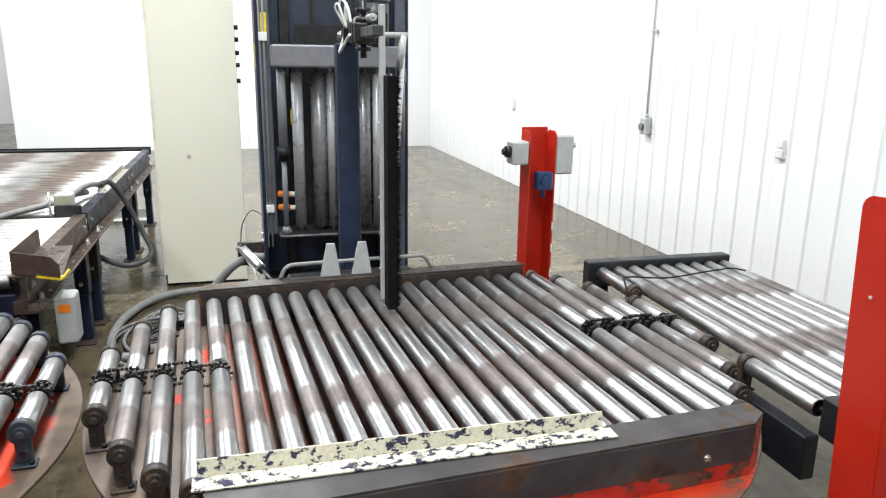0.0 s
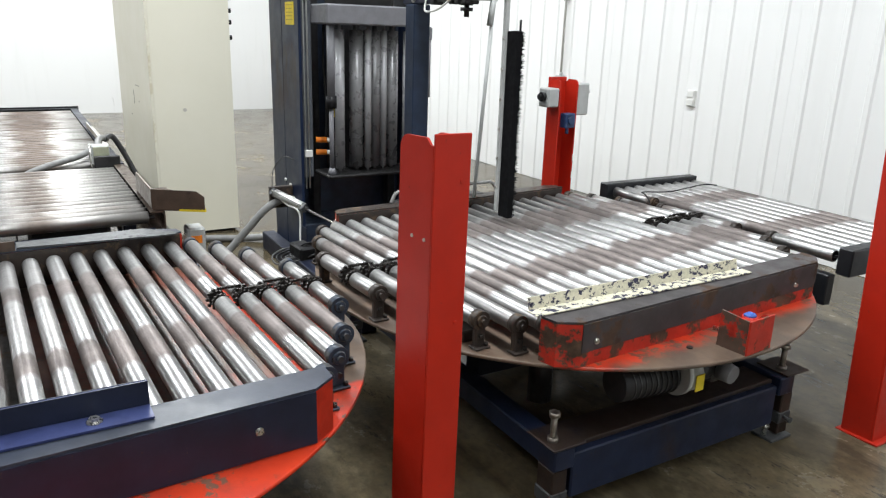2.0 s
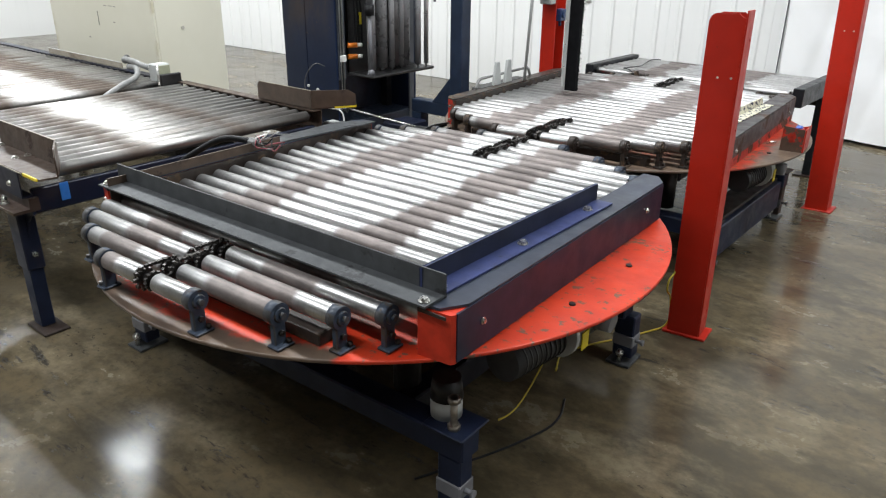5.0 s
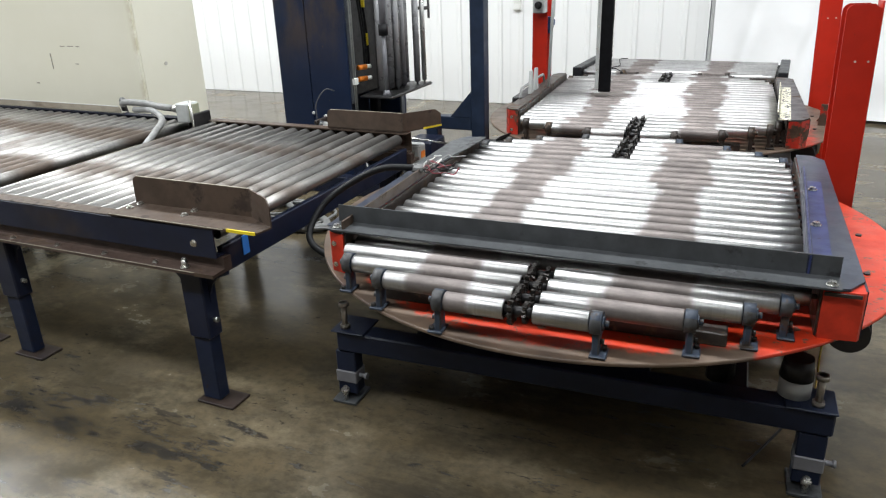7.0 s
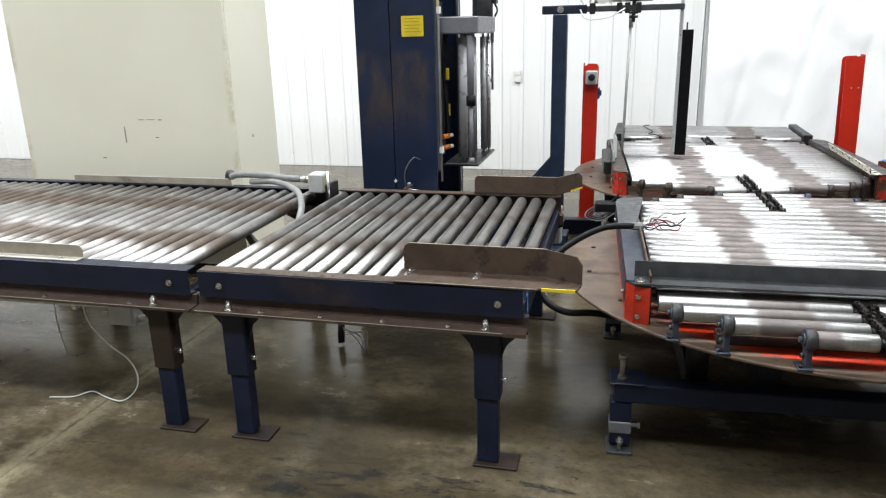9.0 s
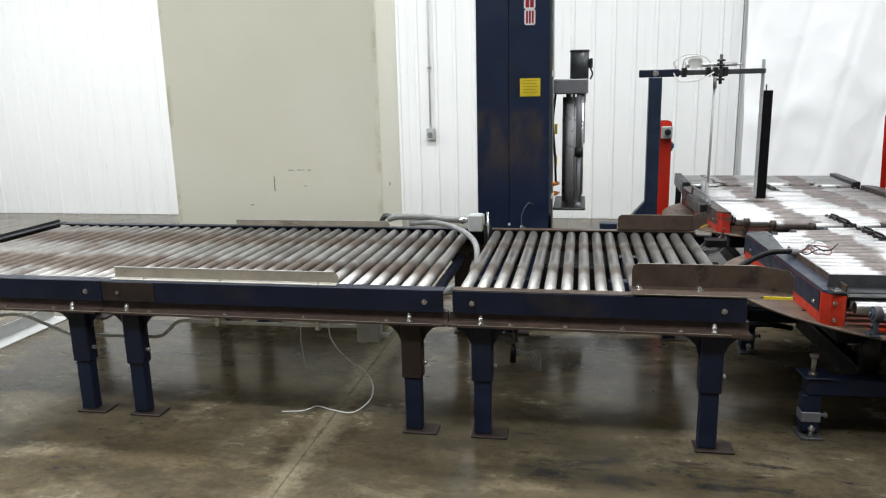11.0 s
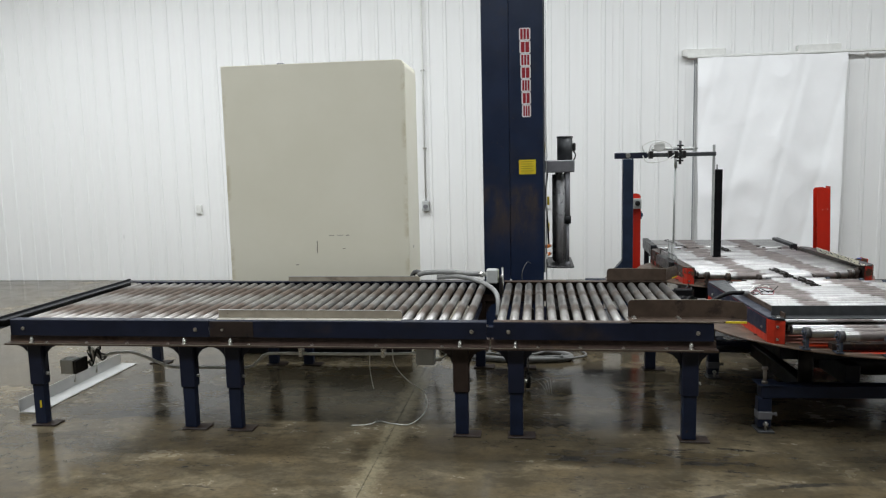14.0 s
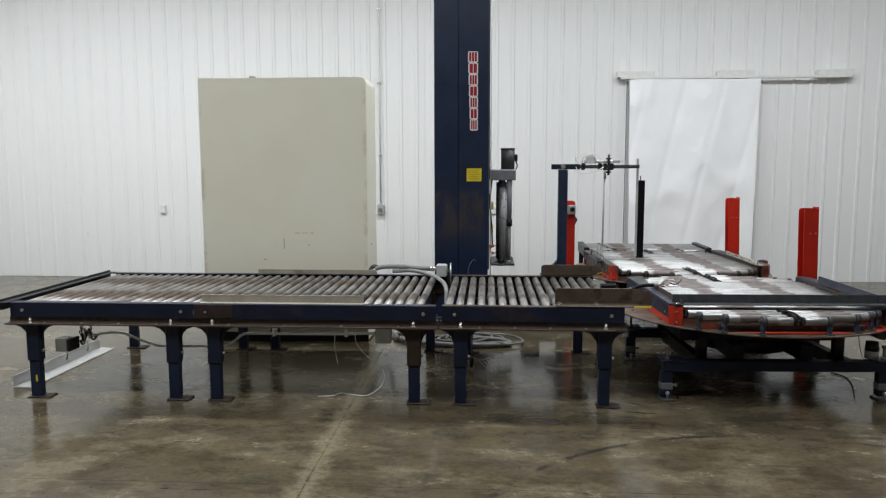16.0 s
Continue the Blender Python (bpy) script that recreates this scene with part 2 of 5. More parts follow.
def mast_paint():
    """Navy enamel with a rusty worn belt at working height."""
    n = Nodes("mast_navy_paint")
    z = n.axis(2)
    tone = n.ramp(n.noise(2.5, 5, 0.6), 0.3, 0.7)
    c = n.mix(tone, (0.0070, 0.0145, 0.040), (0.0105, 0.021, 0.055))
    belt = n.math("MULTIPLY", n.ramp(z, 0.75, 1.45), n.ramp(z, 1.58, 1.66, 1.0, 0.0))
    rust = n.math("MULTIPLY", belt, n.ramp(n.noise(3.0, 6, 0.65, (1.4, 1.4, 0.6)), 0.42, 0.66))
    c = n.mix(n.math("MULTIPLY", rust, 0.55), c, (0.095, 0.060, 0.030))
    grime = n.ramp(n.noise(1.4, 6, 0.7), 0.52, 0.70)
    c = n.mix(n.math("MULTIPLY", grime, 0.35), c, (0.030, 0.026, 0.026))
    nick = n.ramp(n.noise(34, 5, 0.6), 0.68, 0.72)
    c = n.mix(n.math("MULTIPLY", nick, 0.6), c, (0.09, 0.055, 0.035))
    return n.done(c, n.math("ADD", n.ramp(n.noise(6), 0.3, 0.7, 0.33, 0.46), n.math("MULTIPLY", rust, 0.15)), 0.0, n.noise(50, 3), 0.0006, 0.4, 0.35)


def wall_paint():
    n = Nodes("white_wall_paint")
    z = n.axis(2)
    streak = n.ramp(n.noise(2.2, 5, 0.6, (3.5, 3.5, 0.25)), 0.5, 0.75)
    scuff = n.ramp(n.noise(4.0, 7, 0.7, (2.2, 2.2, 0.5)), 0.66, 0.72)
    low = n.ramp(z, 0.1, 1.3, 1.0, 0.0)
    c = n.mix(n.math("MULTIPLY", streak, 0.25), (0.80, 0.80, 0.79), (0.70, 0.70, 0.68))
    c = n.mix(n.math("MULTIPLY", n.math("MULTIPLY", scuff, low), 0.5), c, (0.34, 0.33, 0.31))
    return n.done(c, n.ramp(n.noise(6), 0.3, 0.7, 0.38, 0.55), 0.0, n.noise(40, 3), 0.0005)


M = {}
M["concrete"] = concrete()
M["wall"] = wall_paint()
# grey rather than white, so the unseen ceiling bounces less light
M["ceiling"] = plain("mid_grey_ceiling", (0.24, 0.24, 0.24), 0.7, 0, 0.04, 3)
M["far_wall"] = plain("plain_white_wall", (0.74, 0.74, 0.73), 0.6, 0, 0.05, 2)
M["joint"] = plain("joint_filler", (0.085, 0.072, 0.055), 0.8)
M["curtain"] = plain("white_vinyl", (0.92, 0.92, 0.925), 0.45, 0, 0.015, 3)
M["cream"] = cabinet_paint()
M["navy"] = worn("navy_paint", (0.0080, 0.0115, 0.0275), (0.040, 0.027, 0.020), 0.42, 0.42, 3.0, (0.6, 1, 1), 0.0, 0.2, 0.30)
# darker copy of the navy paint, with the shade under the discs in it
M["navy_shade"] = worn("shaded_navy_paint", (0.0042, 0.0058, 0.013), (0.020, 0.014, 0.011), 0.40, 0.5, 3.0, (0.6, 1, 1), 0.0, 0.2, 0.3)
M["navy_rust"] = worn("rust_brown_paint", (0.026, 0.0165, 0.0125), (0.010, 0.013, 0.026), 0.46, 0.5, 4.0, (1, 1, 0.6), 0.0, 0.25, 0.2)
M["mast"] = mast_paint()
M["mast_in"] = plain("mast_inside_dark", (0.022, 0.031, 0.052), 0.45)
M["lip"] = worn("rubbed_slate_lip", (0.085, 0.092, 0.105), (0.045, 0.048, 0.058), 0.40, 0.4, 3.0, (1, 1, 0.3), 0.3, 0.2, 0.25)
M["stand_blue"] = worn("steel_blue_paint", (0.015, 0.026, 0.052), (0.05, 0.04, 0.036), 0.16, 0.42, 4.0)
M["red"] = worn("red_post_paint", (0.45, 0.019, 0.0075), (0.20, 0.03, 0.02), 0.0, 0.42, 4.0, (1, 1, 1), 0.0, 0.06)
M["red_disc"] = disc_paint("orange_red_disc_paint", 0.64, 1.4, 1.095, 0.35, 0.03)
M["red_block"] = worn("red_block_paint", (0.46, 0.032, 0.014), (0.07, 0.055, 0.035), 0.14, 0.4, 6.0)
M["red_worn"] = worn("worn_red_paint", (0.46, 0.03, 0.016), (0.095, 0.062, 0.042), 0.58, 0.45, 6.0)
M["brown_red"] = worn("brown_steel_with_red_patch", (0.085, 0.055, 0.04), (0.42, 0.028, 0.014), 0.36, 0.45, 9.0)
M["rust_disc"] = disc_paint("rusty_disc_paint", 0.88, 0.985, 0.95, 0.60, 0.10)
M["brown"] = worn("brown_mill_steel", (0.070, 0.048, 0.035), (0.046, 0.032, 0.025), 0.40, 0.42, 6.0, (1, 1, 1), 0.2)
M["support"] = worn("dark_rusty_angle", (0.060, 0.040, 0.032), (0.085, 0.055, 0.038), 0.40, 0.45, 7.0, (0.4, 1, 1), 0.2)
M["splice"] = worn("rust_brown_splice", (0.028, 0.019, 0.016), (0.010, 0.012, 0.024), 0.42, 0.48, 6.0)
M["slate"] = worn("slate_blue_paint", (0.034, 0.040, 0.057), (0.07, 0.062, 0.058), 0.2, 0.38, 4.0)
M["slate_dark"] = worn("darker_slate_paint", (0.014, 0.018, 0.036), (0.05, 0.04, 0.036), 0.18, 0.4, 4.0)
M["rustrail"] = worn("rusty_slate_rail", (0.048, 0.043, 0.045), (0.080, 0.050, 0.034), 0.45, 0.45, 4.5, (1, 1, 1), 0.2)
M["blue"] = worn("dull_blue_paint", (0.030, 0.040, 0.115), (0.05, 0.05, 0.06), 0.25, 0.42, 6.0)
M["chipped"] = worn("chipped_cream_angle", (0.62, 0.59, 0.46), (0.030, 0.030, 0.06), 0.44, 0.5, 42.0, (1, 0.7, 1), 0.0, 0.1, 0.03)
M["guide"] = worn("dark_grey_steel", (0.054, 0.057, 0.060), (0.040, 0.040, 0.042), 0.36, 0.38, 7.0, (1, 1, 1), 0.3)
M["box"] = plain("grey_box_paint", (0.42, 0.43, 0.42), 0.45, 0, 0.08)
M["motor"] = plain("motor_grey", (0.024, 0.024, 0.026), 0.45, 0.1, 0.2)
M["navy_leg"] = worn("navy_leg_paint", (0.0095, 0.0155, 0.037), (0.042, 0.027, 0.020), 0.38, 0.45, 4.0, (1, 1, 0.5), 0.0, 0.2, 0.25)
M["grey"] = plain("machine_grey", (0.17, 0.17, 0.185), 0.45, 0, 0.1)
M["dark"] = plain("dark_steel", (0.028, 0.027, 0.028), 0.42, 0.5, 0.3)
M["black"] = plain("black_plastic", (0.007, 0.007, 0.008), 0.55, 0, 0.25, 14, 0.0006, 0.25)
M["chain"] = plain("oily_chain_steel", (0.05, 0.045, 0.042), 0.35, 0.8, 0.4, 40)
M["zinc"] = plain("zinc_bolt", (0.62, 0.61, 0.58), 0.3, 1.0, 0.15, 60)
M["bolt_steel"] = plain("dull_bolt_steel", (0.30, 0.27, 0.235), 0.4, 0.8, 0.25, 30)
M["alu"] = plain("aluminium", (0.66, 0.66, 0.65), 0.36, 0.9, 0.1, 8)
M["tin"] = worn("galvanised_sheet", (0.54, 0.51, 0.45), (0.30, 0.25, 0.19), 0.34, 0.4, 4.0, (0.4, 1, 1), 0.3, 0.12, 0.2)
M["tan_sheet"] = worn("dirty_sheet_metal", (0.30, 0.265, 0.21), (0.15, 0.11, 0.08), 0.34, 0.45, 4.0, (0.4, 1, 1), 0.2, 0.15, 0.2)
M["bright_alu"] = plain("bright_aluminium", (0.66, 0.66, 0.65), 0.4, 0.3, 0.06, 5)
M["lid"] = plain("olive_box_lid", (0.34, 0.35, 0.25), 0.45, 0, 0.1)
M["film_roll"] = plain("pale_grey_sleeve", (0.34, 0.34, 0.35), 0.35, 0.25, 0.1, 6)
M["smoke"] = plain("grey_film_sleeve", (0.21, 0.21, 0.215), 0.32, 0.3, 0.2, 6)
M["hose_dark"] = plain("dark_grey_hose", (0.060, 0.060, 0.062), 0.5, 0, 0.2, 20)
M["outfeed"] = worn("black_rail_paint", (0.014, 0.015, 0.018), (0.05, 0.04, 0.034), 0.25, 0.42, 5.0)
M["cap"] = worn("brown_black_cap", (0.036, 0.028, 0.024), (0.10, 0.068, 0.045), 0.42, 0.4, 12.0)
M["ring"] = worn("dull_grey_ring", (0.054, 0.054, 0.056), (0.05, 0.042, 0.036), 0.4, 0.42, 14.0)
M["lug"] = worn("blue_grey_lug", (0.032, 0.043, 0.064), (0.06, 0.045, 0.035), 0.3, 0.42, 10.0)
# raised in tone to make up for missing front light on the cables
M["white_cable"] = plain("grey_white_cable", (0.68, 0.68, 0.65), 0.5, 0, 0.1)
M["hose"] = plain("grey_hose", (0.20, 0.20, 0.195), 0.5, 0, 0.15, 20)
M["white"] = plain("white_plastic", (0.72, 0.72, 0.69), 0.5, 0, 0.05)
M["yellow"] = plain("yellow_paint", (0.72, 0.55, 0.02), 0.5, 0, 0.1)
M["yellow_cable"] = plain("dull_yellow_sheath", (0.46, 0.34, 0.02), 0.5, 0, 0.1)
M["cap_blue"] = plain("blue_plastic_cap", (0.03, 0.10, 0.42), 0.4, 0, 0.1)
M["tape"] = plain("blue_tape", (0.03, 0.18, 0.58), 0.5, 0, 0.1)
M["orange"] = plain("orange_plastic", (0.80, 0.22, 0.02), 0.4, 0, 0.1)
M["maroon"] = plain("maroon_wire", (0.20, 0.03, 0.04), 0.4)
M["letter_red"] = plain("letter_red", (0.33, 0.008, 0.018), 0.4, 0, 0.1)
M["letter_white"] = plain("letter_white", (0.80, 0.80, 0.80), 0.4, 0, 0.03)
M["sensor"] = plain("sensor_blue", (0.02, 0.05, 0.14), 0.35)
M["bristle"] = plain("black_bristle", (0.006, 0.006, 0.007), 0.8, 0, 0.25, 14, 0.0006, 0.1)
M["roller"] = roller_steel("polished_roller_steel", (0.575, 0.57, 0.565), (0.175, 0.151, 0.142), 0.33, 0.12, 0.37, 0.025, 0.5)
M["roller_dull"] = roller_steel("dull_roller_steel", (0.45, 0.44, 0.425), (0.092, 0.07, 0.055), 0.36, 0.16, 0.38, 0.09, 0.8, 0.95)
M["roller_rusty"] = roller_steel("rusty_roller_steel", (0.35, 0.335, 0.315), (0.085, 0.062, 0.048), 0.38, 0.20, 0.44, 0.10, 1.0, 0.8)
M["roller_short"] = roller_steel("brushed_roller_steel", (0.40, 0.388, 0.37), (0.10, 0.081, 0.068), 0.30, 0.10, 0.36, 0.09, 0.62, 0.97)


# ---- mesh helpers ----
def box(bm, a, b, bevel=0.0, seg=1):
    made = bmesh.ops.create_cube(bm, size=1.0)["verts"]
    for v in made:
        v.co = [a[i] + (v.co[i] + 0.5) * (b[i] - a[i]) for i in range(3)]
    if bevel > 0:
        edges = list({e for v in made for e in v.link_edges})
        bmesh.ops.bevel(bm, geom=edges, offset=bevel, segments=seg, affect="EDGES", profile=0.6)
    return bm


def rod(bm, p, q, r, seg=12, r2=None, smooth=True, cap=True):
    """A round bar from p to q."""
    p, q = Vector(p), Vector(q)
    m = Matrix.Translation((p + q) / 2) @ (q - p).to_track_quat("Z", "Y").to_matrix().to_4x4()
    made = bmesh.ops.create_cone(bm, cap_ends=cap, segments=seg, radius1=r, radius2=r if r2 is None else r2, depth=(q - p).length, matrix=m)["verts"]
    if smooth:
        for f in {f for v in made for f in v.link_faces if len(f.verts) == 4}:
            f.smooth = True
    return made


def prism(bm, points, axis, a, b):
    """A flat outline (two coordinates) drawn out along axis 0, 1 or 2 from a to b."""
    def place(p, w):
        c = list(p)
        c.insert(axis, w)
        return bm.verts.new(c)
    lo, hi = [place(p, a) for p in points], [place(p, b) for p in points]
    n = len(points)
    bm.faces.new(lo)
    bm.faces.new(hi[::-1])
    for i in range(n):
        bm.faces.new((lo[i], hi[i], hi[(i + 1) % n], lo[(i + 1) % n]))
    bmesh.ops.recalc_face_normals(bm, faces=bm.faces)


def smooth_line(points, steps=8):
    """Points along a Catmull-Rom line."""
    pts = [Vector(p) for p in points]
    pts = [2 * pts[0] - pts[1]] + pts + [2 * pts[-1] - pts[-2]]
    out = []
    for i in range(1, len(pts) - 2):
        a, b, c, d = pts[i - 1:i + 3]
        for k in range(steps):
            t = k / steps
            out.append(0.5 * (2 * b + (c - a) * t + (2 * a - 5 * b + 4 * c - d) * t * t + (3 * b - a - 3 * c + d) * t ** 3))
    return out + [pts[-2]]


def tube(bm, points, r, seg=8, steps=8):
    """A bent round tube through the points."""
    line = smooth_line(points, steps)
    rings, side = [], None
    for i, p in enumerate(line):
        d = (line[min(i + 1, len(line) - 1)] - line[max(i - 1, 0)]).normalized()
        if side is None:
            side = d.orthogonal().normalized()
        side = (side - d * side.dot(d)).normalized()
        up = d.cross(side)
        rings.append([bm.verts.new(p + (side * math.cos(w) + up * math.sin(w)) * r) for w in (k * math.tau / seg for k in range(seg))])
    for r0, r1 in zip(rings, rings[1:]):
        for k in range(seg):
            bm.faces.new((r0[k], r0[(k + 1) % seg], r1[(k + 1) % seg], r1[k])).smooth = True
    bm.faces.new(rings[0][::-1])
    bm.faces.new(rings[-1])


def mesh_of(name, bm, *mats):
    me = bpy.data.meshes.new(name)
    bm.to_mesh(me)
    bm.free()
    for m in mats:
        me.materials.append(M[m])
    return me


def part(name, bm, mat, parent, label="", m=None):
    ob = new(name, bm if isinstance(bm, bpy.types.Mesh) else mesh_of(name, bm, mat))
    ob.parent = parent
    if m is not None:
        ob.matrix_basis = m
    return tagged(ob, label)


def thing(name, label, category, m=None, group="", kind=""):
    ob = new(name)
    ob.empty_display_size = 0.1
    if m is not None:
        ob.matrix_basis = m
    return tagged(ob, label, category, group, kind)


def solid(name, bm, mat, label, category, m=None, group="", kind=""):
    ob = new(name, mesh_of(name, bm, mat))
    if m is not None:
        ob.matrix_basis = m
    return tagged(ob, label, category, group, kind)


def fresh(*boxes, bevel=0.0):
    bm = bmesh.new()
    for a, b in boxes:
        box(bm, a, b, bevel)
    return bm


def hexbolt(parent, p, axis, r=0.011, h=0.009):
    """A zinc bolt head with its washer, at p, standing out along axis."""
    bm = bmesh.new()
    a = Vector(axis).normalized()
    rod(bm, Vector(p), Vector(p) + a * 0.003, r * 1.45, 12)
    rod(bm, Vector(p) + a * 0.003, Vector(p) + a * (0.003 + h), r, 6, None, False)
    return part("bolt", bm, "zinc", parent)


def roller_mesh(name, u0, u1, mat, r=0.0318, axle=0.03):
    """A conveyor roller along x from u0 to u1 with rolled edges, end caps and hexagonal axle."""
    bm = bmesh.new()
    seg, prof = 20, [(u0, r - 0.006), (u0, r - 0.003), (u0 + 0.003, r), (u1 - 0.003, r), (u1, r - 0.003), (u1, r - 0.006)]
    rings = [[bm.verts.new((x, q * math.cos(k * math.tau / seg), q * math.sin(k * math.tau / seg))) for k in range(seg)] for x, q in prof]
    for a, b in zip(rings, rings[1:]):
        for k in range(seg):
            bm.faces.new((a[k], b[k], b[(k + 1) % seg], a[(k + 1) % seg])).smooth = True
    dark = []
    for ring, x, s in ((rings[0], u0 + 0.004, 1), (rings[-1], u1 - 0.004, -1)):
        c = [bm.verts.new((x, v.co.y, v.co.z)) for v in ring]
        for k in range(seg):
            dark.append(bm.faces.new((ring[k], ring[(k + 1) % seg], c[(k + 1) % seg], c[k])))
        dark.append(bm.faces.new(c))
    if axle:
        for x, w in ((u0, -axle), (u1, axle)):
            v = rod(bm, (x - 0.004 if w > 0 else x + 0.004, 0, 0), (x + w, 0, 0), 0.009, 6, None, False)
            dark += list({f for q in v for f in q.link_faces})
    for f in dark:
        f.material_index = 1
    bmesh.ops.recalc_face_normals(bm, faces=bm.faces)
    return mesh_of(name, bm, mat, "dark")


# ---- the hall ----
NORTH, WEST, SOUTH, EAST, TOP = 5.85, -12.7, -15.0, 9.0, 6.0
JX, JY = -3.08, -2.35

bm = bmesh.new()
xs = [-19.4, JX, EAST]
ys = [SOUTH, JY, NORTH]
for x0, x1 in zip(xs, xs[1:]):
    for y0, y1 in zip(ys, ys[1:]):
        box(bm, (x0 + 0.0012, y0 + 0.0012, -0.12), (x1 - 0.0012, y1 - 0.0012, 0.0), 0.001)
solid("floor", bm, "concrete", "polished stained grey-brown concrete floor with saw-cut joints", "floor", kind="structure")
solid("subfloor", fresh(((-19.4, SOUTH, -0.2), (EAST, NORTH, -0.004))), "joint", "dark filler in the saw-cut floor joints", "floor", kind="structure")
solid("ceiling", fresh(((-19.5, SOUTH - 0.1, TOP), (EAST + 0.1, NORTH + 0.2, TOP + 0.2))), "ceiling", "plain grey hall ceiling, out of view", "ceiling", kind="structure")
wall_n = solid("wall_north", fresh(((WEST - 0.2, NORTH, -0.1), (EAST + 0.2, NORTH + 0.2, TOP))), "wall", "white ribbed sheet metal wall", "wall", kind="structure")
wall_w = solid("wall_west", fresh(((WEST - 0.2, -2.2, -0.1), (WEST, NORTH, TOP))), "wall", "white sheet metal end wall", "wall", kind="structure")
solid("wall_return", fresh(((-19.4, -2.2, -0.1), (WEST - 0.2, -2.0, TOP))), "wall", "plain white return wall", "wall", kind="structure")
solid("wall_far", fresh(((-19.6, SOUTH, -0.1), (-19.4, -2.0, TOP))), "wall", "plain white far wall", "wall", kind="structure")
solid("wall_south", fresh(((-19.6, SOUTH - 0.2, -0.1), (EAST, SOUTH, TOP))), "far_wall", "plain white wall", "wall", kind="structure")
solid("wall_east", fresh(((EAST, SOUTH - 0.2, -0.1), (EAST + 0.2, NORTH, TOP))), "far_wall", "plain white wall", "wall", kind="structure")

# lamp housings above all lamps, the added fill lamps too
bm = bmesh.new()
box(bm, (-1.68, -0.34, 0.03), (1.68, 0.34, 0.10), 0.02)
rod(bm, (-0.9, 0, 0.09), (-0.9, 0, 0.2), 0.008)
rod(bm, (0.9, 0, 0.09), (0.9, 0, 0.2), 0.008)
housing = mesh_of("housing", bm, "white")
for lx, ly, watts in LAMPS:
    ob = new("lamp_housing", housing)
    ob.matrix_basis = pose(lx, ly, 5.82)
    tagged(ob, "white sheet metal housing of an inferred or added ceiling lamp", "lamp housing", "ceiling lamps", "structure")

# ---- wall fixtures ----
def outlet(x, z):
    t = thing("wall_outlet", "small white switch plate box on the ribbed wall", "wall outlet", pose(x, NORTH - 0.02, z), "wall outlets")
    part("back_box", fresh(((-0.045, -0.03, -0.075), (0.045, 0.0, 0.075)), bevel=0.006), "white", t)
    part("cover", fresh(((-0.038, -0.036, 0.008), (0.038, -0.03, 0.066)), bevel=0.004), "white", t)
    part("cover", fresh(((-0.038, -0.036, -0.066), (0.038, -0.03, -0.008)), bevel=0.004), "white", t)


outlet(-1.89, 1.19)
outlet(-7.60, 1.19)
t = thing("conduit_outlet", "grey outlet box on a vertical conduit at the wall", "wall outlet", pose(-3.80, NORTH - 0.02, 1.19))
bm = bmesh.new()
rod(bm, (0, -0.03, 0.08), (0, -0.03, 4.7), 0.014)
part("conduit", bm, "white", t)
bm = fresh(((-0.055, -0.075, -0.075), (0.055, 0, 0.085)), bevel=0.008)
rod(bm, (0, -0.03, 0.08), (0, -0.03, 0.12), 0.02)
part("outlet_box", bm, "box", t)
bm = bmesh.new()
rod(bm, (0, -0.075, 0.0), (0, -0.10, 0.0), 0.034, 16)
part("socket", bm, "grey", t, "dark round socket")
for z in (0.9, 2.1, 3.3):
    part("strap", fresh(((-0.03, -0.046, z), (0.03, 0.0, z + 0.025)), bevel=0.003), "zinc", t)

# ---- hanging curtain over the doorway ----
t = thing("door_curtain", "white vinyl curtain hung over a doorway", "curtain")
bm = bmesh.new()
nx, nz = 84, 110
grid = []
for j in range(nz + 1):
    z = 0.035 + 3.275 * j / nz
    row = []
    for i in range(nx + 1):
        u = i / nx
        sag = (1 - z / 3.3)
        y = NORTH - 0.15 - 0.020 * math.sin(u * 13 + 1.2 * sag) * (0.4 + sag) - 0.016 * math.sin(u * 6.0 - 2.5 * sag)
        # swags falling from the upper corners, slanting creases and small crumples
        for cx, k in ((0.0, 1.0), (0.55, 0.5), (1.0, 0.9)):
            d = math.hypot((u - cx) * 2.07, (3.3 - z) * 0.75)
            y -= 0.034 * k * max(0.0, math.sin(d * 5.2 + cx)) ** 4 * math.exp(-d * 0.45)
        y -= 0.016 * max(0.0, math.sin(u * 9.0 + z * 1.1)) ** 4 * sag - 0.012 * max(0.0, math.sin(u * 21.0 - z * 2.3)) ** 6
        crease = noise.noise(Vector((u * 5.0 + z * 0.9, z * 2.2 - u * 2.0, 3.0)))
        y -= 0.007 * max(0.0, 1.0 - abs(crease) * 7.0) ** 2 * (0.5 + 0.5 * noise.noise(Vector((u * 2.5, z * 1.5, 8.0))))
        x = 0.30 + 2.07 * u + 0.05 * (1 - u) * (1 - z / 3.3) - 0.03 * u * (1 - z / 3.3)
        row.append(bm.verts.new((x, min(y, NORTH - 0.045) + 0.010 * noise.noise(Vector((u * 7, z * 3.2, 0))), z)))
    grid.append(row)
for j in range(nz):
    for i in range(nx):
        bm.faces.new((grid[j][i], grid[j][i + 1], grid[j + 1][i + 1], grid[j + 1][i])).smooth = True
part("sheet", bm, "curtain", t)
part("top_rail", fresh(((0.16, NORTH - 0.15, 3.315), (3.80, NORTH - 0.095, 3.352)), bevel=0.006), "white", t, "white horizontal curtain rail")
for x0, x1 in ((0.10, 0.70), (1.70, 2.29), (3.27, 3.84)):
    part("bracket", fresh(((x0, NORTH - 0.13, 3.345), (x1, NORTH - 0.02, 3.445)), bevel=0.008), "white", t, "white bracket plate")
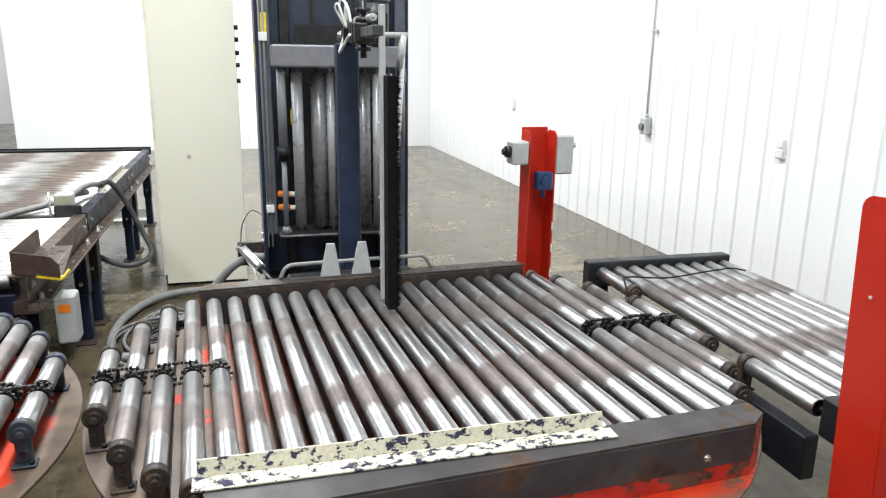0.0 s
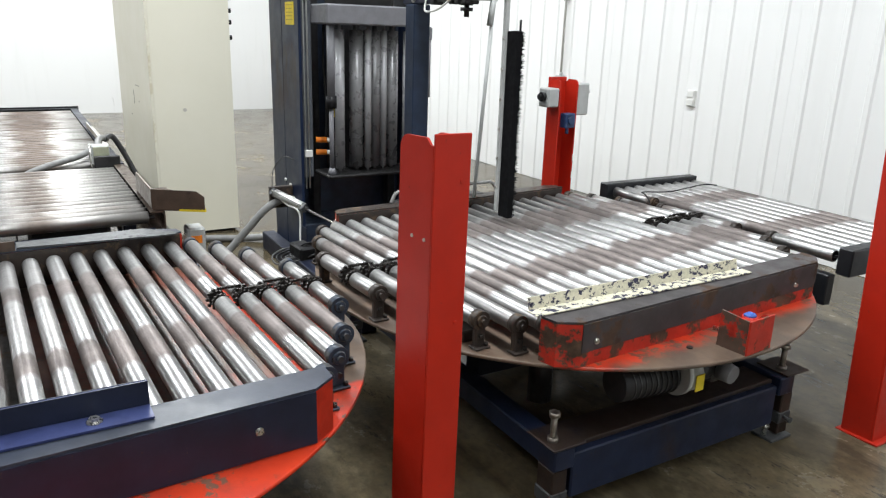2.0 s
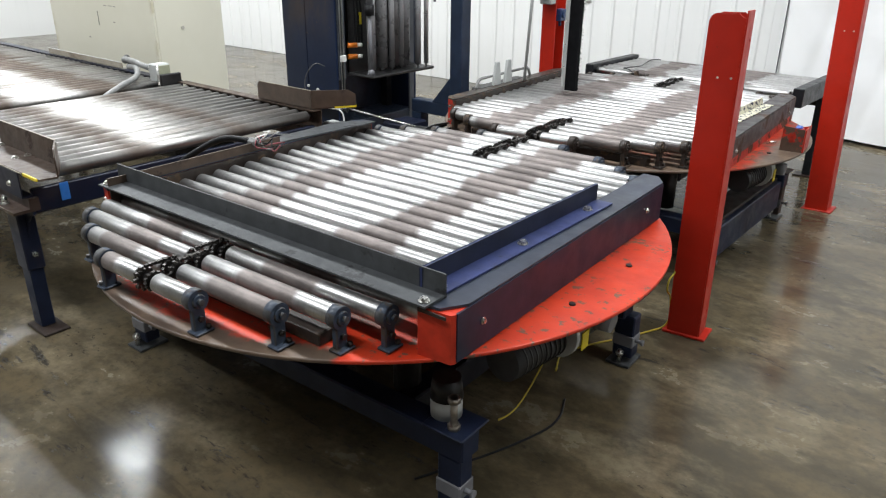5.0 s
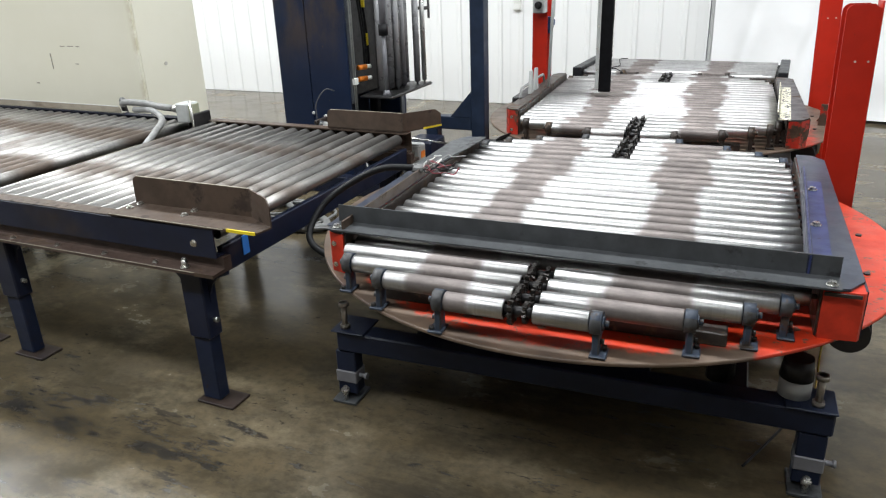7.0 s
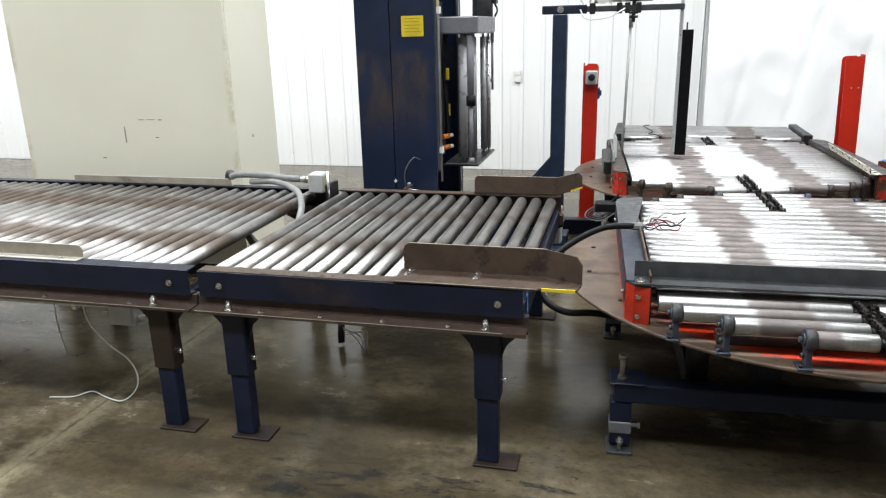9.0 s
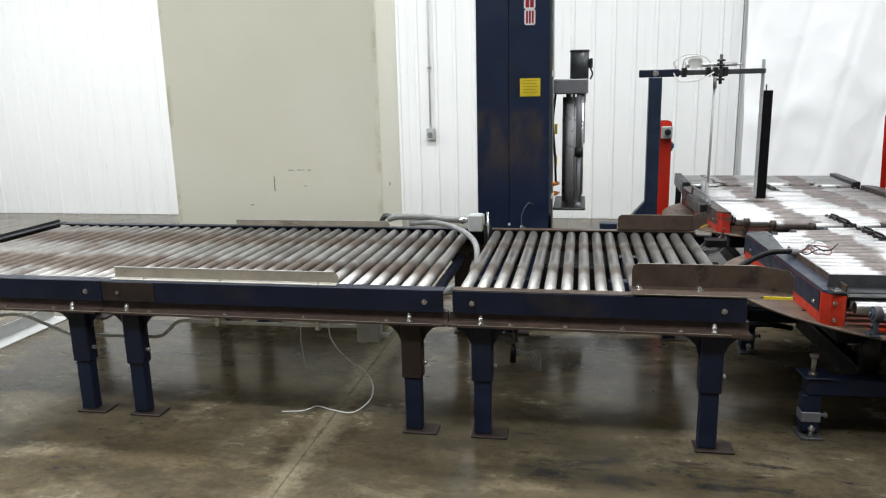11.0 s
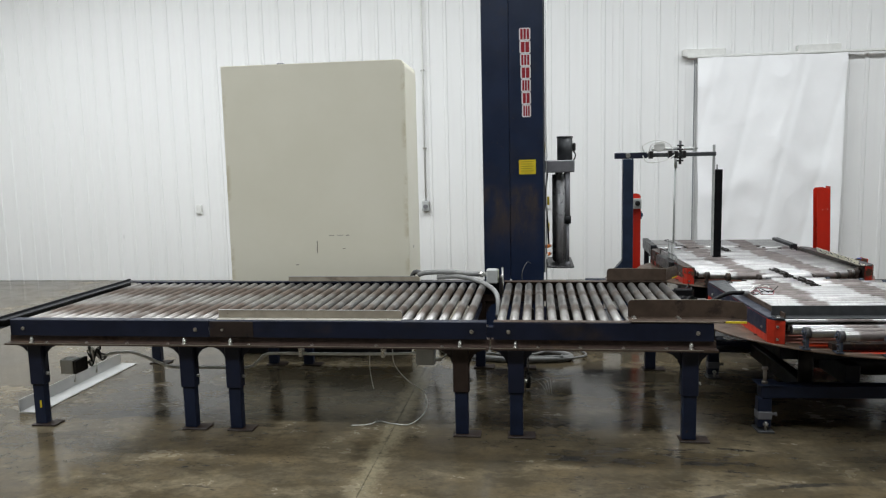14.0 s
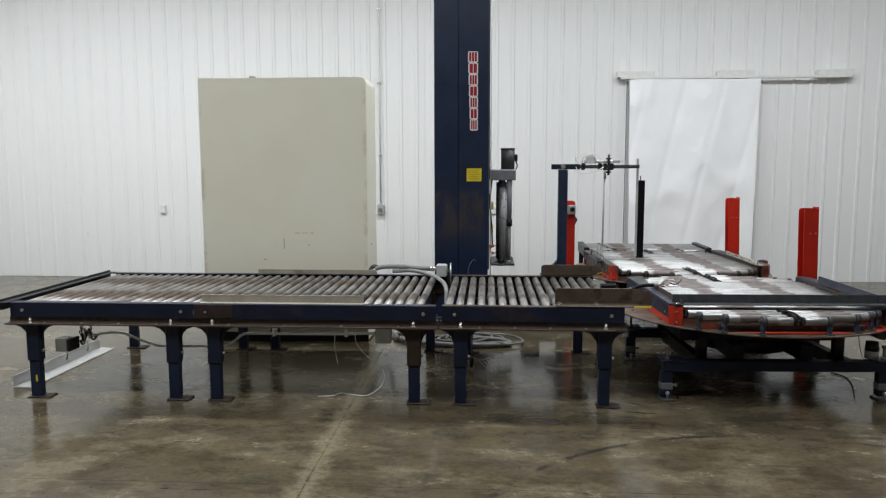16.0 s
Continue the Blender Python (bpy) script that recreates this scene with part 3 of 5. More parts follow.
part("edge_cord", fresh(((0.276, NORTH - 0.055, 0.1), (0.284, NORTH - 0.03, 3.3)), bevel=0.004), "grey", t, "grey edge strip")

# ---- electrical cabinet ----
t = thing("electrical_cabinet", "tall cream painted steel control cabinet with scuffs", "cabinet")
CX0, CX1, CY0, CY1, CZ = -5.09, -3.28, 1.29, 1.91, 2.85
bm = bmesh.new()
prism(bm, [(CX0, 0.025), (CX1, 0.025), (CX1, CZ - 0.07), (CX1 - 0.010, CZ - 0.03), (CX1 - 0.03, CZ - 0.008), (CX1 - 0.06, CZ), (CX0, CZ)], 1, CY0, CY1)
part("body", bm, "cream", t)
bm = bmesh.new()
prism(bm, [(CX0 + 0.002, 0.095), (CX1 - 0.004, 0.095), (CX1 - 0.004, CZ - 0.07), (CX1 - 0.013, CZ - 0.034), (CX1 - 0.033, CZ - 0.012), (CX1 - 0.06, CZ - 0.004), (CX0 + 0.002, CZ - 0.004)], 1, CY0 - 0.020, CY0 - 0.001)
part("door", bm, "cream", t, "flat cream door panel with scuffed edges")
# dark slab stands for the thin shadow where the body meets the floor
part("plinth", fresh(((CX0 + 0.03, CY0 + 0.03, 0.0), (CX1 - 0.03, CY1 - 0.03, 0.0245))), "dark", t, "dark recessed slab for the thin shadow under the body")
# added black strip that darkens the front of the cabinet's foot
part("kick_strip", fresh(((CX0 + 0.004, CY0 - 0.012, 0.004), (CX1 - 0.006, CY0 - 0.001, 0.092)), bevel=0.002), "black", t, "black strip along the foot")
bm = fresh(((-4.62, 1.55, CZ), (-4.56, 1.62, CZ + 0.05)), ((-4.86, 1.55, CZ), (-4.80, 1.6, CZ + 0.03)), bevel=0.005)
part("lifting_eye", bm, "grey", t)
for z in (1.62, 1.74, 1.83, 1.93, 2.02):
    bm = bmesh.new()
    rod(bm, (CX1 - 0.05, CY1, z), (CX1 - 0.05, CY1 + 0.03, z), 0.018)
    part("cable_gland", bm, "black", t, "black cable gland")
for x, z, w, h in ((-4.198, 1.02, 0.007, 0.12), (-4.07, 1.19, 0.05, 0.006), (-3.99, 1.192, 0.06, 0.005), (-3.90, 1.19, 0.03, 0.006), (-3.94, 1.06, 0.03, 0.006), (-4.42, 0.90, 0.03, 0.008)):
    bm = fresh(((x, CY0 - 0.0225, z), (x + w, CY0 - 0.0195, z + h)))
    part("scratch", bm, "tan_sheet", t, "brown scratch")
bm = bmesh.new()
rod(bm, (CX1, 1.52, 1.05), (CX1 + 0.006, 1.52, 1.05), 0.014)
part("knockout", bm, "tin", t)

# ---- infeed roller conveyors ----
Y0, Y1, YM = -0.805, 0.925, 0.06
PITCH = 0.0889
ROLLER_IN = roller_mesh("roller", Y0 + 0.075 - YM, Y1 - 0.075 - YM, "roller_dull")
ROLLER_RUSTY = roller_mesh("roller", Y0 + 0.075 - YM, Y1 - 0.075 - YM, "roller_rusty")
ROLLER_SHORT = roller_mesh("roller", Y0 + 0.075 - YM, Y1 - 0.075 - YM, "roller_short")


def leg_mesh(upper):
    bm = bmesh.new()
    box(bm, (-0.055, -0.04, 0.31), (0.055, 0.04, 0.62), 0.006)
    return mesh_of("leg", bm, upper)


def conveyor_leg(parent, x, y, upper):
    leg = part("leg", leg_mesh(upper), None, parent, m=pose(x, y, 0))
    part("lower_leg", fresh(((-0.045, -0.032, 0.012), (0.045, 0.032, 0.312)), bevel=0.005), "navy_leg", leg)
    part("foot_plate", fresh(((-0.06, -0.06, 0.0), (0.13, 0.06, 0.012)), bevel=0.003), "navy_rust", leg, "rusty foot plate")
    for s in (-1, 1):
        bm = bmesh.new()
        prism(bm, [(s * 0.055, 0.465), (s * 0.060, 0.505), (s * 0.078, 0.55), (s * 0.112, 0.585), (s * 0.165, 0.606), (s * 0.165, 0.62), (s * 0.055, 0.62)], 1, -0.006, 0.006)
        part("gusset", bm, upper, leg)
    bm = bmesh.new()
    rod(bm, (0.055, 0, 0.39), (0.075, 0, 0.39), 0.012, 6)
    part("lock_bolt", bm, "zinc", leg)


def conveyor(label, x0, x1, legs, first, count, rail="navy", lower=("navy",), rear="navy"):
    t = thing("roller_conveyor", label, "roller conveyor", group="infeed conveyors")
    for s, y in ((1, Y0), (-1, Y1)):
        bm = bmesh.new()
        prism(bm, [(y, 0.682), (y, 0.797), (y + s * 0.004, 0.801), (y + s * 0.07, 0.801), (y + s * 0.07, 0.795), (y + s * 0.006, 0.794), (y + s * 0.006, 0.688), (y + s * 0.05, 0.688), (y + s * 0.05, 0.682)], 0, x0, x1)
        part("side_rail", bm, rail if s > 0 else rear, t)
        bm = bmesh.new()
        prism(bm, [(y - s * 0.054, 0.622), (y - s * 0.054, 0.634), (y + s * 0.015, 0.636), (y + s * 0.018, 0.68), (y + s * 0.06, 0.68), (y + s * 0.06, 0.622)], 0, x0 - 0.02 + 0.001, x1 - 0.001 + 0.02)
        part("support_angle", bm, "support", t, "dark rusty support angle")
        # thin strip along the angle's edge in a paler tan
        part("worn_lip", fresh(((x0, min(y - s * 0.0552, y - s * 0.0515), 0.6330), (x1, max(y - s * 0.0552, y - s * 0.0515), 0.6355))), "tan_sheet", t, "pale tan lip along the angle")
        for x in (x0 + 0.10, x1 - 0.10):
            hexbolt(t, (x, y, 0.735), (0, -s, 0), 0.010)
        for x in legs:
            bm = bmesh.new()
            rod(bm, (x, y - s * 0.022, 0.635), (x, y - s * 0.022, 0.667), 0.013, 6)
            rod(bm, (x, y - s * 0.022, 0.635), (x, y - s * 0.022, 0.640), 0.019, 12)
            rod(bm, (x, y - s * 0.022, 0.667), (x, y - s * 0.022, 0.676), 0.008, 8)
            part("bolt", bm, "zinc", t)
        for k in range(4):
            hexbolt(t, (x0 + 0.3 + (x1 - x0 - 0.6) * k / 3, y - s * 0.022, 0.635), (0, 0, 1), 0.009, 0.006)
    for x in legs:
        for y in (Y0 + 0.03, Y1 - 0.03):
            conveyor_leg(t, x, y, lower[legs.index(x) % len(lower)])
        part("cross_tie", fresh(((x - 0.025, Y0 + 0.075, 0.56), (x + 0.025, Y1 - 0.075, 0.61)), bevel=0.004), "navy", t)
    for k in range(count):
        part("roller", ROLLER_SHORT if x0 > -2.4 else ROLLER_IN if x0 > -5 else ROLLER_RUSTY, None, t, m=pose(first + PITCH * k, YM, 0.762, 31 * k, 0, 90))
    return t


left_section = conveyor("navy steel roller conveyor with a raised end stop", -5.91, -4.372, (-5.73, -4.55), -5.835, 17)
part("end_stop", fresh(((-5.985, Y0 - 0.045, 0.742), (-5.977, Y1 + 0.01, 0.824)), ((-5.9765, Y0 - 0.045, 0.798), (-5.912, Y1 + 0.01, 0.806)), ((-5.9765, Y0 - 0.045, 0.742), (-5.945, Y1 + 0.01, 0.749)), bevel=0.002), "outfeed", left_section, "black steel end bar across the rollers")
mid_section = conveyor("navy and rust-brown roller conveyor with dull rollers", -4.368, -2.397, (-4.205, -2.575), -4.318, 21, lower=("navy", "navy_rust"))
part("splice_plate", fresh(((-4.36, Y0 - 0.005, 0.685), (-4.04, Y0 - 0.001, 0.796)), bevel=0.002), "splice", mid_section, "rust-brown splice plate")
short_section = conveyor("short navy roller conveyor with grimy rollers", -2.349, -0.917, (-2.20, -1.062), -2.305, 16, rear="brown")
part("rail_cap", fresh(((-2.345, Y0 + 0.002, 0.8012), (-0.93, Y0 + 0.068, 0.8035))), "brown", short_section, "worn brown rail top")
part("end_beam", fresh(((-0.955, Y0 + 0.05, 0.60), (-0.925, Y1 - 0.05, 0.71)), bevel=0.004), "navy", short_section)
part("tape", fresh(((-0.9249, -0.640, 0.632), (-0.921, -0.600, 0.715)), bevel=0.001), "tape", short_section, "strip of bright blue tape")
part("end_tab", fresh(((-0.99, Y0 - 0.0562, 0.621), (-0.896, Y0 - 0.0545, 0.637))), "brown", short_section)
part("paint_mark", fresh(((-5.725, Y0 - 0.0045, 0.135), (-5.711, Y0 - 0.0025, 0.19))), "yellow", left_section, "yellow paint mark")

# motor drive box hanging under the short section
part("drive_guard", fresh(((-1.98, 0.30, 0.50), (-1.52, 0.72, 0.68)), bevel=0.02), "dark", short_section, "dark drive guard under the rollers")
part("drive_guard", fresh(((-4.0, 0.2, 0.52), (-3.3, 0.7, 0.68)), bevel=0.02), "dark", mid_section, "dark drive guard under the rollers")

# pallet guides at the end of the short section
def pallet_guide(y, s, bend, end, h):
    """s: the side to which foot and flared end turn, -1 to the front; bend: where the flare begins, end: its tip."""
    t = thing("pallet_guide", "brown bent steel pallet guide bolted on the rail", "guide plate", group="pallet guides")
    bm = bmesh.new()
    prism(bm, [(-1.445, 0.812), (-1.445, h - 0.03), (-1.439, h - 0.01), (-1.42, h), (bend, h), (bend, 0.812)], 1, y, y + s * 0.006)
    a, b = Vector((bend - 0.001, y + s * 0.003)), Vector(end)
    d = (b - a).normalized()
    across = Vector((-d.y, d.x)) * 0.003
    shape = ((a, 0.812), (b, 0.812), (b, h - 0.035), (a + (b - a) * 0.85, h - 0.006), (a, h - 0.0005))
    lo = [bm.verts.new((*(p - across), z)) for p, z in shape]
    hi = [bm.verts.new((*(p + across), z)) for p, z in shape]
    bm.faces.new(lo)
    bm.faces.new(hi[::-1])
    for i in range(5):
        bm.faces.new((lo[i], hi[i], hi[(i + 1) % 5], lo[(i + 1) % 5]))
    bmesh.ops.recalc_face_normals(bm, faces=bm.faces)
    part("upright_plate", bm, "brown", t)
    bm = bmesh.new()
    prism(bm, [(-1.45, y + s * 0.004), (bend, y + s * 0.004), end, (end[0] - 0.015, max(y + s * 0.15, end[1] + 0.004) if s > 0 else y + s * 0.15), (-1.445, y + s * 0.16)], 2, 0.804, 0.812)
    part("foot_flange", bm, "brown", t)
    part("worn_edge", fresh(((-1.42, min(y, y + s * 0.006) - 0.0004, h - 0.0006), (bend, max(y, y + s * 0.006) + 0.0004, h + 0.0014))), "tan_sheet", t, "bright worn top edge")
    part("worn_edge", fresh(((-1.44, min(y + s * 0.158, y + s * 0.1612), 0.8095), (-0.86, max(y + s * 0.158, y + s * 0.1612), 0.8128))), "tan_sheet", t, "bright worn front edge")
    bm = bmesh.new()
    edge = y + s * 0.152 if s < 0 else end[1] + 0.004
    prism(bm, [(end[0] - 0.15, edge), (end[0] - 0.02, edge), (end[0] - 0.02, edge + s * 0.006), (end[0] - 0.15, edge + s * 0.007)], 2, 0.803, 0.815)
    part("paint_stripe", bm, "yellow", t, "bright yellow painted edge")
    for x in (-1.41, -1.12):
        for w in (0.02, 0.075):
            hexbolt(t, (x, y + s * w, 0.812), (0, 0, 1), 0.011, 0.006)
    return t


pallet_guide(-0.650, -1, -0.84, (-0.695, -0.728), 0.928)
north_guide = pallet_guide(0.866, 1, -0.94, (-0.805, 1.10), 0.915)
bm = bmesh.new()
prism(bm, [(-0.866, 0.985), (-0.800, 1.098), (-0.806, 1.107), (-0.845, 1.107)], 2, 0.8035, 0.8142)
part("paint_patch", bm, "yellow", north_guide, "yellow paint on the flared end")

# sheet metal side guides on the middle section
def sheet_guide(x0, x1, y, s, h):
    t = thing("side_guide", "bare galvanised sheet metal angle on the rail", "guide plate", group="sheet guides")
    bm = bmesh.new()
    prism(bm, [(x0, 0.807), (x1, 0.807), (x1, 0.807 + h - 0.02), (x1 - 0.008, 0.807 + h - 0.005), (x1 - 0.02, 0.807 + h), (x0, 0.807 + h)], 1, y, y + s * 0.003)
    part("upright_plate", bm, "tan_sheet", t, "dirty tan upright")
    part("bright_edge", fresh(((x0, min(y, y + s * 0.003) - 0.0012, 0.807 + h), (x1 - 0.02, max(y, y + s * 0.003) + 0.0012, 0.8105 + h))), "bright_alu", t, "bright cut edge")
    part("foot_flange", fresh(((x0, min(y, y - s * 0.05), 0.8025), (x1, max(y, y - s * 0.05), 0.8065))), "tin", t)
    for x in (x0 + 0.2, (x0 + x1) / 2, x1 - 0.1):
        hexbolt(t, (x, y - s * 0.03, 0.8065), (0, 0, 1), 0.008, 0.004)


sheet_guide(-4.32, -2.985, -0.735, 1, 0.056)
sheet_guide(-4.36, -3.12, 0.872, -1, 0.042)

# ---- turntables ----
DISC_R, DISC_Z, ROLL_Z = 1.18, 0.63, 0.736


def sprocket(bm, u, v, z, r, w=0.012, teeth=14):
    """A toothed wheel across x."""
    ring = []
    for k in range(teeth * 2):
        q = r if k % 2 == 0 else r * 0.84
        a = k * math.tau / (teeth * 2)
        ring.append((v + q * math.cos(a), z + q * math.sin(a)))
    prism(bm, ring, 0, u - w / 2, u + w / 2)


def chain_loop(bm, u, v0, v1, z, r):
    """Roller chain round two sprockets: small links on both runs."""
    n = max(6, int(abs(v1 - v0) / 0.0125))
    for side in (-1, 1):
        for k in range(n):
            v = v0 + (v1 - v0) * (k + 0.5) / n
            wide = 0.008 if k % 2 else 0.0055
            box(bm, (u - wide, v - 0.0055, z + side * r - 0.0045), (u + wide, v + 0.0055, z + side * r + 0.0045))
    for v, s in ((v0, -1), (v1, 1)):
        for k in range(5):
            a = (k - 2) * 0.6
            c = Vector((u, v + s * r * math.cos(a), z + r * math.sin(a)))
            box(bm, c - Vector((0.007, 0.005, 0.005)), c + Vector((0.007, 0.005, 0.005)))


def bearing_mesh(ring, lug):
    """A bearing cap at a roller's end with its bolted lug, along +x from 0."""
    bm = bmesh.new()
    rod(bm, (-0.022, 0, 0), (0.012, 0, 0), 0.036, 20)
    rod(bm, (0.012, 0, 0), (0.018, 0, 0), 0.024, 16, 0.02)
    rod(bm, (0.018, 0, 0), (0.030, 0, 0), 0.011, 6)
    n = len(bm.faces)
    box(bm, (-0.014, -0.022, -0.106), (0.008, 0.022, -0.01), 0.004)
    box(bm, (-0.02, -0.033, -0.106), (0.03, 0.033, -0.096), 0.003)
    bm.faces.ensure_lookup_table()
    for f in bm.faces[n:]:
        f.material_index = 1
    n = len(bm.faces)
    rod(bm, (0.008, 0.0, -0.06), (0.020, 0.0, -0.06), 0.010, 6)
    rod(bm, (0.018, 0.02, -0.096), (0.018, 0.02, -0.084), 0.009, 6)
    bm.faces.ensure_lookup_table()
    for f in bm.faces[n:]:
        f.material_index = 2
    return mesh_of("bearing", bm, ring, lug, "chain")


BEARING = {"dark": bearing_mesh("cap", "cap"), "slate": bearing_mesh("ring", "lug")}
bm = bmesh.new()
sprocket(bm, 0, 0, 0, 0.035)
SPROCKET = mesh_of("sprocket", bm, "chain")
FULL = roller_mesh("roller", -0.77, 0.79, "roller")


# ends of the short front rollers, and how far each row is set forward
FRONT_ROWS = [(-0.27, 0.185, -0.016), (-0.523, 0.44, -0.012), (-0.69, 0.597, -0.006), (-0.77, 0.70, 0.0), (-0.77, 0.75, 0.0)]
REAR_ROWS = [0.237, 0.482, 0.635, 0.745, 0.77]


def turntable(label, m, disc, rail_paint, rail_side, block_paint, split_front, split_back):
    t = thing("turntable_conveyor", label, "turntable conveyor", m, "turntables")
    bm = bmesh.new()
    v = rod(bm, (0, 0, DISC_Z - 0.014), (0, 0, DISC_Z), DISC_R, 96)
    bmesh.ops.bevel(bm, geom=[e for e in bm.edges if e.calc_face_angle(0) > 1], offset=0.003, segments=1, affect="EDGES")
    part("disc", bm, disc, t)
    # side rails: painted channel with a cover angle over it
    for s, u0, u1 in ((1, 0.815, 0.932), (-1, -0.80, -0.892)):
        foot = [(0.815, -0.812), (0.885, -0.80), (0.932, -0.725), (0.932, 0.70), (0.885, 0.77), (0.815, 0.775)] if s > 0 else [(-0.80, -0.808), (-0.862, -0.79), (-0.892, -0.745), (-0.892, 0.70), (-0.86, 0.76), (-0.80, 0.77)]
        first = disc == "red_disc" and s > 0
        bm = bmesh.new()
        prism(bm, [(0.815, -0.812), (0.925, -0.802), (0.932, -0.79)] + foot[3:] if first else foot, 2, DISC_Z, 0.787)
        part("rail_channel", bm, block_paint, t, "worn red rail block")
        # thin added strip that colours the rail's inner face dark brown
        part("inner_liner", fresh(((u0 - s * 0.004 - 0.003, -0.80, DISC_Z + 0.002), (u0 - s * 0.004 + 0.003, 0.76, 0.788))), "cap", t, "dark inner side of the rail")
        bm = bmesh.new()
        prism(bm, foot, 2, 0.789, 0.797)
        # west rail top of the second table is coloured dark, as in shade
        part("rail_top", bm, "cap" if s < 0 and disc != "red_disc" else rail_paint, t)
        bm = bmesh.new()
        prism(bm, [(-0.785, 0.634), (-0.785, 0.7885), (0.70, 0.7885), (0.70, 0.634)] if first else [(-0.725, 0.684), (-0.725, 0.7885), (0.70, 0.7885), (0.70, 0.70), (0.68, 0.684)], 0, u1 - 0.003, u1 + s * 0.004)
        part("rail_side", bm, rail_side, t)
        if first:
            part("end_strip", fresh(((0.816, -0.8165, 0.773), (0.918, -0.8125, 0.7865)), bevel=0.002), "cap", t, "dark torn end strip")
        for w in (-0.66, 0.54):
            hexbolt(t, (u1 + s * 0.005, w, 0.717), (s, 0, 0), 0.008, 0.006)
        if s < 0:
            for z in (0.745, 0.66):
                hexbolt(t, (u0 + s * 0.045, -0.797, z), (0, -1, 0), 0.007, 0.006)
    # rollers
    rows = []
    v = -1.10
    while v < 1.05:
        rows.append(v)
        v += PITCH
    for k, shift in enumerate((0.043, 0.035, 0.032, 0.032, 0.031, 0.022, 0.012, 0.005)):
        rows[-1 - k] += shift
    gap = 0.045
    split = [i < split_front or i >= len(rows) - split_back for i in range(len(rows))]
    for i, v in enumerate(rows):
        mid = 0.0
        if not split[i]:
            part("roller", FULL, None, t, m=pose(0, v, ROLL_Z, 47 * i))
            continue
        if i >= len(rows) - split_back:
            hi = REAR_ROWS[len(rows) - 1 - i]
            lo = -hi
        if i < split_front:
            lo, hi, shift = FRONT_ROWS[i]
            mid, rows[i] = -0.03, v + shift
            v = rows[i]
        left = roller_mesh("roller", lo, mid - gap, "roller", axle=0)
        right = roller_mesh("roller", mid + gap, hi, "roller", axle=0)
        part("roller", left, None, t, m=pose(0, v, ROLL_Z, 29 * i))
        part("roller", right, None, t, m=pose(0, v, ROLL_Z, 83 * i))
        bm = bmesh.new()
        rod(bm, (mid - gap - 0.002, v, ROLL_Z), (mid + gap + 0.002, v, ROLL_Z), 0.016, 12)
        part("shaft", bm, "dark", t)
        if hi < 0.765:
            part("bearing", BEARING["slate" if disc == "red_disc" else "dark"], None, t, m=pose(hi + 0.024, v, ROLL_Z))
        if lo > -0.765:
            part("bearing", BEARING["slate" if disc == "red_disc" else "dark"], None, t, m=pose(lo - 0.024, v, ROLL_Z, 0, 0, 180))
        for u in (mid - 0.022, mid + 0.022):
            part("sprocket", SPROCKET, None, t, "oily toothed sprocket", pose(u, v, ROLL_Z, 17 * i))
        if i and split[i - 1]:
            bm = bmesh.new()
            chain_loop(bm, mid + (-0.022 if i % 2 else 0.022), rows[i - 1], v, ROLL_Z, 0.038)
            tagged(part("drive_chain", bm, "chain", t, "oily black roller chain"), kind="stuff")
    # cross bearers between disc and rollers
    for v in (-0.93, -0.45, 0.0, 0.45, 0.93):
        w = math.sqrt(1.12 ** 2 - v * v) - 0.06
        part("bearer", fresh(((-min(w, 0.79), v - 0.03, DISC_Z), (min(w, 0.81), v + 0.03, DISC_Z + 0.045)), bevel=0.004), "cap", t)
    # bolt heads on the disc
    for k in range(16):
        a = k * math.tau / 16 + 0.15
        if abs(math.sin(a)) < 0.8:
            bm = bmesh.new()
            rod(bm, (1.05 * math.cos(a), 1.05 * math.sin(a), DISC_Z), (1.05 * math.cos(a), 1.05 * math.sin(a), DISC_Z + 0.006), 0.012, 8)
            part("screw", bm, "dark", t)
    # base frame below; it stands square to the hall under the second disc
    first = disc == "red_disc"
    base = pose(0, 0, 0, 0, 0, 0.0 if first else -3.4)
    back, front = (0.51, -0.685) if first else (0.55, -0.70)
    east = 0.872 if first else 0.925
    for v in (front, back):
        part("base_beam", fresh(((-0.915 if first else -0.93, v - 0.05, 0.235), (east + 0.055, v + 0.045, 0.322)), bevel=0.006), "navy_leg", t, m=base)
    for s in (-1, 1):
        u = -0.56 if s < 0 else 0.62 if first else east
        z0, z1 = (0.205, 0.315) if u < 0.8 else (0.095, 0.282)
        part("base_beam", fresh(((u - 0.042, front + 0.046, z0), (u + 0.042, back - 0.051, z1)), bevel=0.006), "navy_leg" if u > 0.8 else "navy_shade", t, m=base)
        if u > 0.8:
            part("beam_flange", fresh(((u - 0.14, front + 0.046, z1 + 0.001), (u + 0.012, back - 0.051, z1 + 0.02)), bevel=0.003), "navy_rust", t, "rusty brown flange on the beam", m=base)
        part("pedestal_beam", fresh(((s * 0.28 - 0.05, front + 0.046, 0.30), (s * 0.28 + 0.05, back - 0.051, 0.44)), bevel=0.006), "navy_shade", t, m=base)
        for r in (-1, 1):
            u, v = east if s > 0 else -0.885, back + 0.03 if r > 0 else front - 0.01
            if first and s > 0 and r > 0:
                u = 0.915
            leg = part("leg", fresh(((u - 0.045, v - 0.035, 0.03), (u + 0.045, v + 0.035, 0.234)), bevel=0.005), "navy_leg" if first or s < 0 else "navy_rust", t, m=base)
            part("corner_plate", fresh(((u - (0.10 if s > 0 else 0.05), v - 0.05, 0.3225), (u + (0.06 if s > 0 else 0.10), v + 0.10, 0.331)), bevel=0.003), "navy_leg" if first else "navy_rust", leg)
